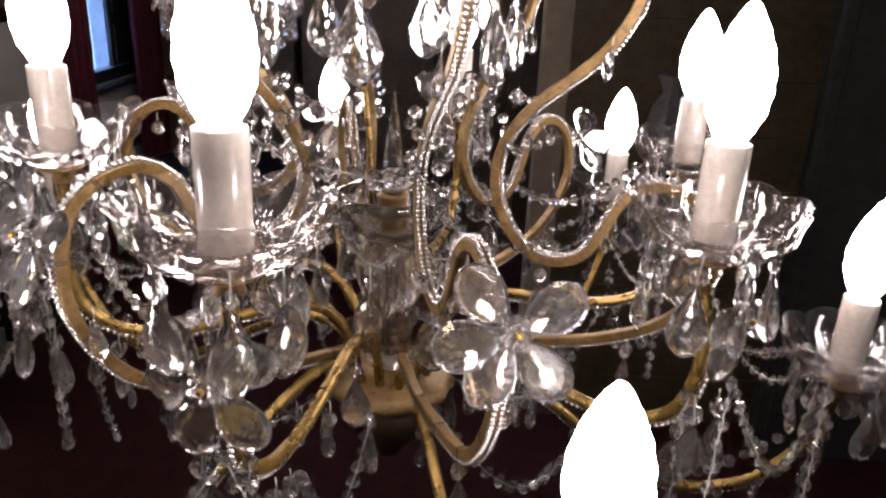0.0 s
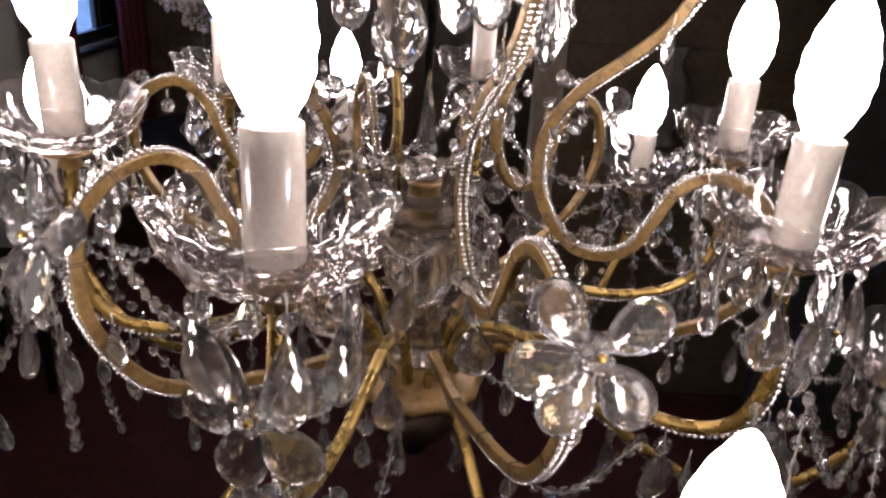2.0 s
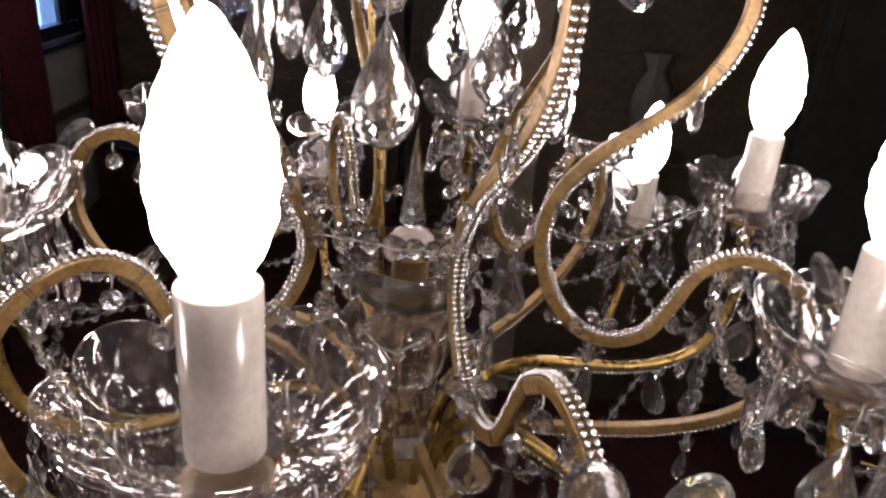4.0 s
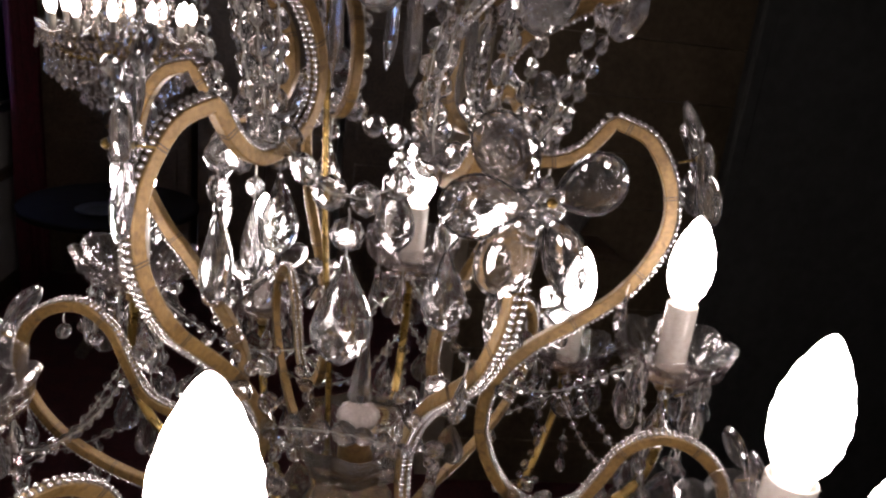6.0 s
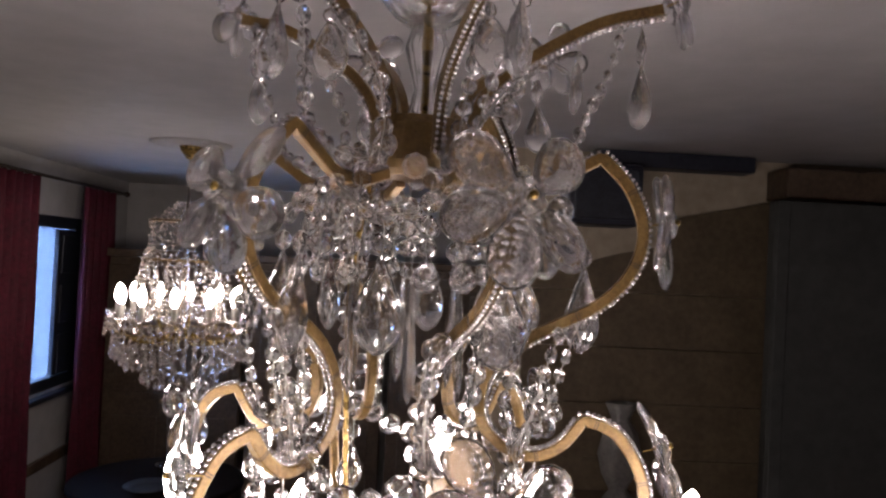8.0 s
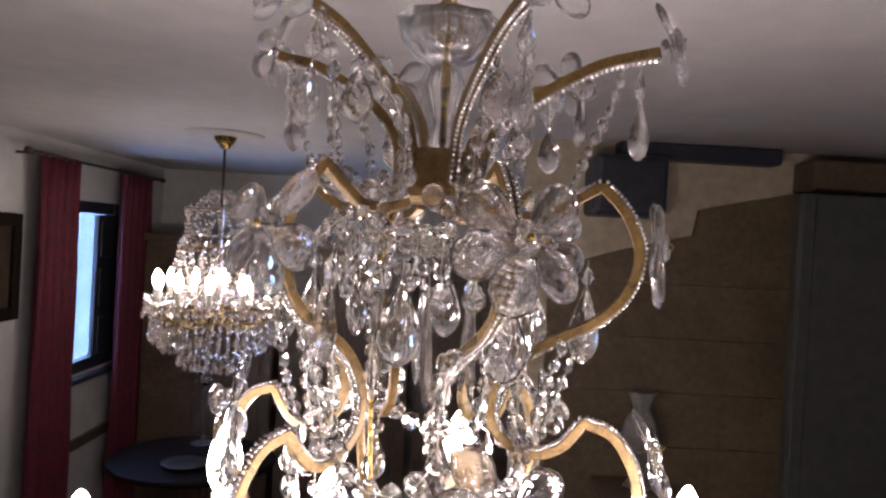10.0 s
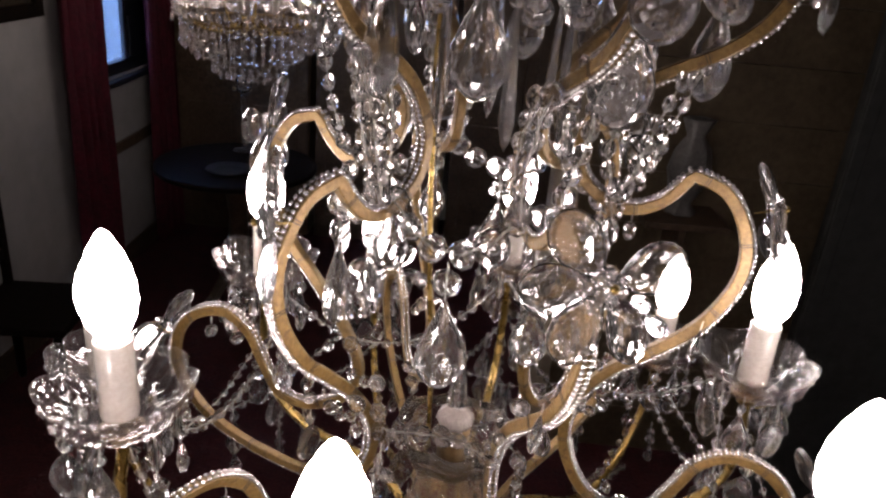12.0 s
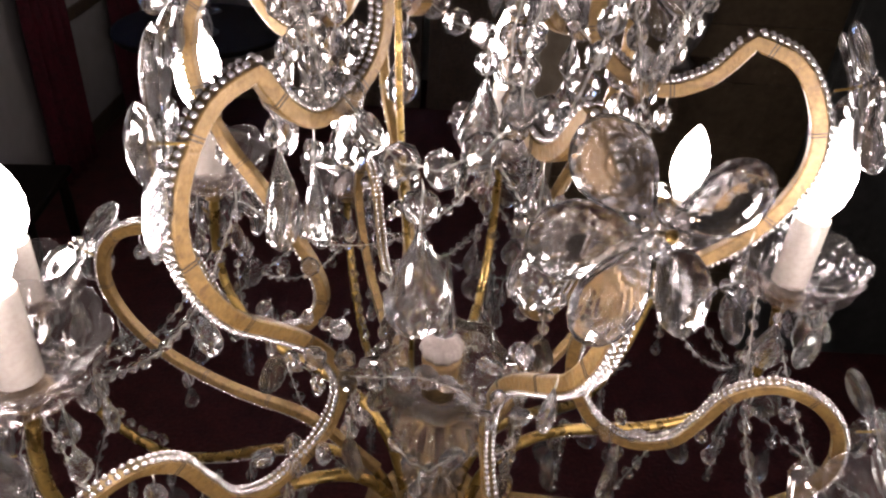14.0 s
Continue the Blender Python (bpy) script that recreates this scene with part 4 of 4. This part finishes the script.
    strand(local(n0, [(0.092, 0.006, 1.846)]) + [polar(0.096, fa + 15, 1.831), polar(0.099, ga, 1.822), polar(0.096, nxt - 15, 1.831)] + local(n1, [(0.092, -0.006, 1.846)]), 0.0190, [OCT_BIG])
    pendant(polar(0.098, ga, 1.815), ga, [(OCT_BIG, 0.0185), (PEAR_BIG, 0.058)], swing=2)
    strand(local(n0, [(0.085, 0.004, 2.022)]) + [polar(0.088, fa + 15, 2.008), polar(0.090, ga, 2.000), polar(0.088, fa + 45, 2.008)] + local(n1, [(0.085, -0.004, 2.022)]), 0.0155, OCT)
    pendant(polar(0.092, ga, 1.994), ga, [(OCT[0], 0.0145), (PEAR_BIG, 0.058)], swing=2)
    pendant(polar(0.056, ga + 8, 2.020), ga, [(OCT[1], 0.014), (OCT[0], 0.014), (OCT[2], 0.013)])
    pendant(polar(0.044, ga + 14, 1.975), ga, [(OCT_SMALL, 0.010), (PRISM, 0.068)], swing=2)
    # crystals drawn across the bowl from knot to knot
    if k == 4:
        strand(local(n0, [(0.084, 0.004, 1.668)]) + [polar(0.050, fa + 18, 1.656), polar(0.044, ga, 1.652), polar(0.050, nxt - 18, 1.656)] + local(n1, [(0.084, -0.004, 1.668)]), 0.0175, [OCT_BIG, OCT[0]])
    # low garlands, from cup to cup and down to the lower lights
    if k != 4:
        strand([polar(0.250, ga, 1.655), polar(0.222, ga + 15, 1.600), polar(0.214, ga + 30, 1.585), polar(0.222, ga + 45, 1.600), polar(0.250, ga + 60, 1.655)], 0.0130, [OCT_SMALL, OCT[2]])
    strand([polar(0.300, ga, 1.580), polar(0.318, ga + 10, 1.500), polar(0.335, ga + 20, 1.478), polar(0.355, ga + 30, 1.520)], 0.0125, [OCT_SMALL])
    strand([polar(0.300, ga, 1.580), polar(0.318, ga - 10, 1.500), polar(0.335, ga - 20, 1.478), polar(0.355, ga - 30, 1.520)], 0.0125, [OCT_SMALL])
    strand([polar(0.275, ga, 1.560), polar(0.275, ga, 1.500), polar(0.275, ga, 1.420)], 0.0130, [OCT_SMALL, OCT[2]])
    strand([polar(0.058, fa + 10, 1.600), polar(0.062, fa + 30, 1.588), polar(0.058, fa + 50, 1.600)], 0.0145, OCT)
    pendant(polar(0.064, ga, 1.586), ga, [(OCT[0], 0.0145), (PEAR_FLAT, 0.036)])
    pendant(polar(0.058, ga, 1.452), ga, [(OCT[2], 0.0135), (PEAR_MID, 0.043)])
    pendant(polar(0.155, ga, 1.520), ga, [(OCT[2], 0.0135), (PEAR_SMALL, 0.026)])
    pendant(polar(0.225, ga, 1.516), ga, [(OCT[0], 0.0145), (PEAR_FLAT, 0.036)])
    pendant(polar(0.262, fa, 1.390), fa, [(OCT[0], 0.0145), (PEAR_MID, 0.043)])
    # lowest tier: swags from cup to cup, chains from the foot to the arms, hanging strings
    la = fa
    strand([polar(0.352, la + 5, 1.524), polar(0.345, la + 18, 1.478), polar(0.340, la + 30, 1.462), polar(0.345, la + 42, 1.478), polar(0.352, la + 55, 1.524)], 0.0140, [OCT[2], OCT_SMALL])
    pendant(polar(0.340, la + 30, 1.460), la + 30, [(OCT[0], 0.0145), (PEAR_MID, 0.043)])
    strand([polar(0.060, ga, 1.446), polar(0.110, ga, 1.418), polar(0.160, ga, 1.424), polar(0.210, ga, 1.500)], 0.0135, [OCT[2], OCT_SMALL])
    strand([polar(0.205, la, 1.412), polar(0.205, la, 1.370), polar(0.205, la, 1.310)], 0.0135, [OCT[2]])
    strand([polar(0.330, la, 1.415), polar(0.332, la + 4, 1.370), polar(0.330, la + 2, 1.300)], 0.0130, [OCT_SMALL, OCT[2]])
    pendant(polar(0.300, la + 2, 1.395), la, [(OCT[1], 0.0140), (PEAR_IRIS, 0.030)])
    pendant(polar(0.170, la - 1, 1.440), la, [(OCT[0], 0.0145), (PEAR_FLAT, 0.036)])
    pendant(polar(0.110, la + 1, 1.478), la, [(OCT[2], 0.0135), (PEAR_SMALL, 0.026)])
    pendant(polar(0.268, ga + 3, 1.535), ga, [(OCT[0], 0.0145), (PEAR_FLAT, 0.036)])
    pendant(polar(0.250, ga - 4, 1.522), ga, [(PEAR_SMALL, 0.026), (PEAR_IRIS, 0.030)])
    pendant(polar(0.100, ga, 1.528), ga, [(OCT[2], 0.0135), (PEAR_MID, 0.043)])
    pendant(polar(0.288, ga + 4, 1.560), ga, [(OCT[1], 0.0140), (PEAR_MID, 0.043)])
    pendant(polar(0.288, ga - 4, 1.572), ga, [(OCT[0], 0.0145), (PEAR_FLAT, 0.036)])
    for rr, zz in ((0.200, 1.655), (0.224, 1.657), (0.178, 1.626)):
        pendant(local(fa, [(rr, 0.0, zz + lift)])[0], fa, [(OCT[2], 0.0135)])
    for rr, qq, zz in ((0.165, -0.010, 1.765), (0.250, 0.010, 1.600)):
        pendant(local(fa, [(rr, qq, zz)])[0], fa, [(PEAR_IRIS if qq > 0 else PEAR_SMALL, 0.030)])
    # small octagons standing along the lower arm, and strings of drops at its bend
    lb, lr, lz = LOWER[k]
    for q in range(8):
        rr = 0.262 + 0.0115 * q
        zz = 1.4035 + 0.62 * max(0.0, rr - 0.285) ** 1.0 * (1 + 6 * max(0.0, rr - 0.30)) + lz * 0.65
        part("octagon_bead", (OCT[2], OCT_SMALL)[q % 2], LIGHT, Matrix.Translation(polar(rr * lr / 0.378, lb, zz + 0.010)) @ pose(0, 0, 0, 0, dice.uniform(0, 45), lb + dice.uniform(-25, 25)))
    for rr, tt, zz in ((0.375, 3, 1.478), (0.352, -4, 1.462)):
        pendant(polar(rr, lb + tt, zz + lz * 0.8), lb, [(OCT_SMALL, 0.011), (OCT[2], 0.0135), (PEAR_SMALL, 0.026)])

# ---------------------------------------------------------------- the second chandelier
FX, FY = -0.925, 3.22
FAR = thing("chandelier", "smaller lit crystal chandelier hanging from a chain near the window", "chandelier", (FX, FY, 0))
bm = bmesh.new()
lathe(bm, ((0.004, 1.60), (0.02, 1.61), (0.012, 1.66), (0.03, 1.72), (0.012, 1.80), (0.022, 1.88), (0.010, 1.96), (0.016, 2.06), (0.006, 2.12)), 20)
part("stem", mesh_of("stem", bm, COLUMN_GLASS, True), FAR)
for rr, zz in ((0.258, 1.615), (0.165, 1.92), (0.15, 2.085)):
    bm = bmesh.new()
    lathe(bm, ((rr - 0.003, zz - 0.003), (rr + 0.001, zz - 0.004), (rr + 0.003, zz), (rr + 0.001, zz + 0.004), (rr - 0.003, zz + 0.003), (rr - 0.003, zz - 0.003)), 40, cap0=False, cap1=False)
    part("ring", mesh_of("ring", bm, BRASS_DARK, True), FAR)
bm = bmesh.new()
sweep_flat(bm, glide(upright([(0.02, 1.63), (0.08, 1.585), (0.14, 1.575), (0.205, 1.59), (0.249, 1.63), (0.255, 1.668)]), 0.02), ROUND)
FAR_ARM = mesh_of("candle_arm", bm, BRASS, True)
FAR_BULB = bulb_mesh(BULB_FAR, 18, 0.006)
for k in range(12):
    a = 30 * k + 9
    part("candle_arm", FAR_ARM, FAR, pose(0, 0, 0, 0, 0, a))
    part("drip_cup", CUP_ME, FAR, pose(*polar(0.255, a, 1.672), 0, 0, a))
    sl = part("candle_sleeve", SLEEVE_ME, FAR, pose(*polar(0.255, a, 1.680)))
    part("bulb", FAR_BULB, sl, pose(0, 0, 0.0575))


def far_crystals(name, spots, label):
    bm = bmesh.new()
    for x, y, z, r, h, a in spots:
        rings = []
        for rr, s in ((0.25, 0.0), (1.0, -0.55), (0.2, -1.0)):
            rings.append([(x + r * rr * math.cos(a + q * math.pi / 3), y + r * rr * math.sin(a + q * math.pi / 3), z + h * s) for q in range(6)])
        loft(bm, rings)
    return tagged(part(name, mesh_of(name, bm, FAR_CRYSTAL), FAR, label=label), kind="stuff")


rnd = random.Random(5)
fringe, crown, swag = [], [], []
for ring_r, ring_z, count, rows in ((0.272, 1.615, 46, 5), (0.255, 1.585, 40, 4), (0.215, 1.545, 36, 4), (0.15, 1.48, 26, 4), (0.08, 1.43, 14, 3)):
    for q in range(count):
        a = 2 * math.pi * q / count
        for j in range(rows):
            big = j == rows - 1
            fringe.append((ring_r * math.cos(a), ring_r * math.sin(a), ring_z - 0.017 * j + rnd.uniform(-0.007, 0.007), rnd.uniform(0.008, 0.013) if big else rnd.uniform(0.005, 0.009), rnd.uniform(0.022, 0.042) if big else 0.013, rnd.random() * 6))
for q in range(36):
    a = 2 * math.pi * q / 36
    for j in range(13):
        s = j / 12
        rr = 0.165 + 0.03 * math.sin(math.pi * s) * (1 if q % 2 else -0.6) - 0.02 * s + rnd.uniform(-0.006, 0.006)
        b = a + rnd.uniform(-0.05, 0.05)
        crown.append((rr * math.cos(b), rr * math.sin(b), 1.925 - 0.235 * s + rnd.uniform(-0.004, 0.004), rnd.uniform(0.006, 0.0105), rnd.uniform(0.011, 0.020), rnd.random() * 6))
for q in range(24):
    a = 2 * math.pi * q / 24
    for j in range(9):
        s = j / 8
        rr = 0.150 + 0.015 * s - 0.012 * math.sin(math.pi * s) + rnd.uniform(-0.006, 0.006)
        b = a + rnd.uniform(-0.08, 0.08)
        crown.append((rr * math.cos(b), rr * math.sin(b), 2.085 - 0.15 * s + rnd.uniform(-0.005, 0.005), rnd.uniform(0.006, 0.010), rnd.uniform(0.011, 0.020), rnd.random() * 6))
for q in range(16):
    a = 2 * math.pi * q / 16
    for j in range(7):
        s = j / 6
        rr = 0.148 - 0.105 * s ** 0.8 + rnd.uniform(-0.006, 0.006)
        crown.append((rr * math.cos(a), rr * math.sin(a), 2.088 + 0.085 * s + rnd.uniform(-0.004, 0.004), rnd.uniform(0.004, 0.008), rnd.uniform(0.010, 0.018), rnd.random() * 6))
for q in range(12):
    for j in range(9):
        s = j / 8
        a = radians(30 * (q + s) + 9)
        swag.append((0.302 * math.cos(a), 0.302 * math.sin(a), 1.675 - 0.055 * math.sin(math.pi * s), 0.008, 0.018, rnd.random() * 6))
    for j in range(5):
        a = radians(30 * q + 9 + 72 * j * 0.09)
        swag.append((0.288 * math.cos(a), 0.288 * math.sin(a), 1.672, 0.011, 0.04, rnd.random() * 6))
far_crystals("crystal_fringe", fringe, "tiers of small hanging crystal drops")
far_crystals("crystal_basket", crown, "strings of crystal beads round the stem")
far_crystals("crystal_swag", swag, "swags of crystal beads under the cups")
bm = bmesh.new()
tube(bm, [Vector((0, 0, 2.115)), Vector((0, 0, 2.25)), Vector((0, 0, CEIL_Z - 0.055))], 0.006)
part("hanging_rod", mesh_of("hanging_rod", bm, IRON, True), FAR)
bm = bmesh.new()
lathe(bm, ((0.004, CEIL_Z - 0.07), (0.02, CEIL_Z - 0.065), (0.045, CEIL_Z - 0.03), (0.05, CEIL_Z - 0.0135)), 24)
part("ceiling_cap", mesh_of("ceiling_cap", bm, BRASS, True), FAR)
bm = bmesh.new()
lathe(bm, ((0.02, CEIL_Z - 0.013), (0.15, CEIL_Z - 0.012), (0.165, CEIL_Z - 0.006), (0.17, CEIL_Z - 0.0005)), 48)
single("ceiling_rose", mesh_of("ceiling_rose", bm, CEIL_PAINT, True), "flat round plaster rose on the ceiling", "ceiling rose", pose(FX, FY, 0))

# furniture below: a polished table behind the second chandelier and a narrow cabinet by the window wall
TX, TY = -1.22, 3.98
table = thing("round_table", "dark polished round wooden table on a turned pedestal", "table", (TX, TY, 0))
bm = bmesh.new()
lathe(bm, ((0.03, 0.722), (0.42, 0.722), (0.435, 0.730), (0.440, 0.742), (0.435, 0.753), (0.42, 0.756), (0.03, 0.756)), 64)
part("tabletop", mesh_of("tabletop", bm, TABLE_WOOD, False), table)
bm = bmesh.new()
lathe(bm, ((0.10, 0.05), (0.07, 0.10), (0.045, 0.20), (0.06, 0.32), (0.05, 0.45), (0.07, 0.60), (0.12, 0.70), (0.13, 0.7215)), 28)
part("pedestal", mesh_of("pedestal", bm, WOOD_DARK, True), table)
for q in range(3):
    bm = bmesh.new()
    sweep_flat(bm, glide(upright([(0.05, 0.16), (0.14, 0.13), (0.26, 0.05), (0.32, 0.024)]), 0.03), [(-0.022, -0.022), (-0.022, 0.022), (0.022, 0.022), (0.022, -0.022)])
    part("leg", mesh_of("leg", bm, WOOD_DARK), table, pose(0, 0, 0, 0, 0, 120 * q + 15))
bm = bmesh.new()
lathe(bm, ((0.05, 0.0), (0.075, 0.004), (0.12, 0.016), (0.124, 0.019), (0.075, 0.008), (0.02, 0.006)), 36)
single("plate", mesh_of("plate", bm, PLATE, True), "grey porcelain plate on the dark round table", "plate", pose(-1.213, 3.818, 0.7565))
stand = thing("glass_candlestick", "tall slender clear glass candlestick on the dark round table", "candlestick", (-1.248, 4.235, 0.7565))
bm = bmesh.new()
lathe(bm, ((0.010, 0.0), (0.066, 0.001), (0.070, 0.006), (0.058, 0.011), (0.020, 0.018), (0.012, 0.026)), 32)
part("base", mesh_of("base", bm, STAND_GLASS, True), stand)
bm = bmesh.new()
lathe(bm, ((0.008, 0.0265), (0.013, 0.034), (0.017, 0.050), (0.012, 0.064), (0.014, 0.130), (0.017, 0.230), (0.020, 0.320), (0.014, 0.334)), 24)
part("stem", mesh_of("stem", bm, STAND_GLASS, True), stand)
bm = bmesh.new()
lathe(bm, ((0.010, 0.3345), (0.026, 0.342), (0.040, 0.360), (0.043, 0.395), (0.048, 0.418), (0.045, 0.418), (0.039, 0.395), (0.035, 0.362), (0.022, 0.348), (0.008, 0.346)), 32, 1, 8, 0.04)
part("cup", mesh_of("cup", bm, STAND_GLASS, True), stand)


def chair(x, y, turn):
    """A plain dark wooden chair with a slatted back."""
    ob = thing("chair", "dark wooden chair with a slatted back by the window wall", "chair", (x, y, 0), turn)
    bm = bmesh.new()
    box(bm, (0.43, 0.42, 0.035), (0, 0, 0.455), 0.012)
    part("seat", mesh_of("seat", bm, TABLE_WOOD), ob)
    for sx in (-0.18, 0.18):
        for sy, h in ((-0.17, 0.437), (0.18, 1.12)):
            bm = bmesh.new()
            lathe(bm, ((0.014, 0.0), (0.019, 0.03), (0.022, 0.30), (0.019, h - 0.02), (0.012, h)), 10)
            part("leg", mesh_of("leg", bm, TABLE_WOOD, True), ob, pose(sx, sy, 0))
    for z in (0.62, 0.80, 0.98, 1.07):
        bm = bmesh.new()
        box(bm, (0.34, 0.016, 0.055), (0, 0.18, z), 0.006)
        part("backrest_slat", mesh_of("backrest_slat", bm, TABLE_WOOD), ob)


chair(-1.70, 2.72, 95)
slab("trim", (X0 + 0.001, 3.95, 0.70), (X0 + 0.025, 5.38, 0.76), WOOD_DARK, "dark wooden rail along the wall below the window", "rail", 0.005)
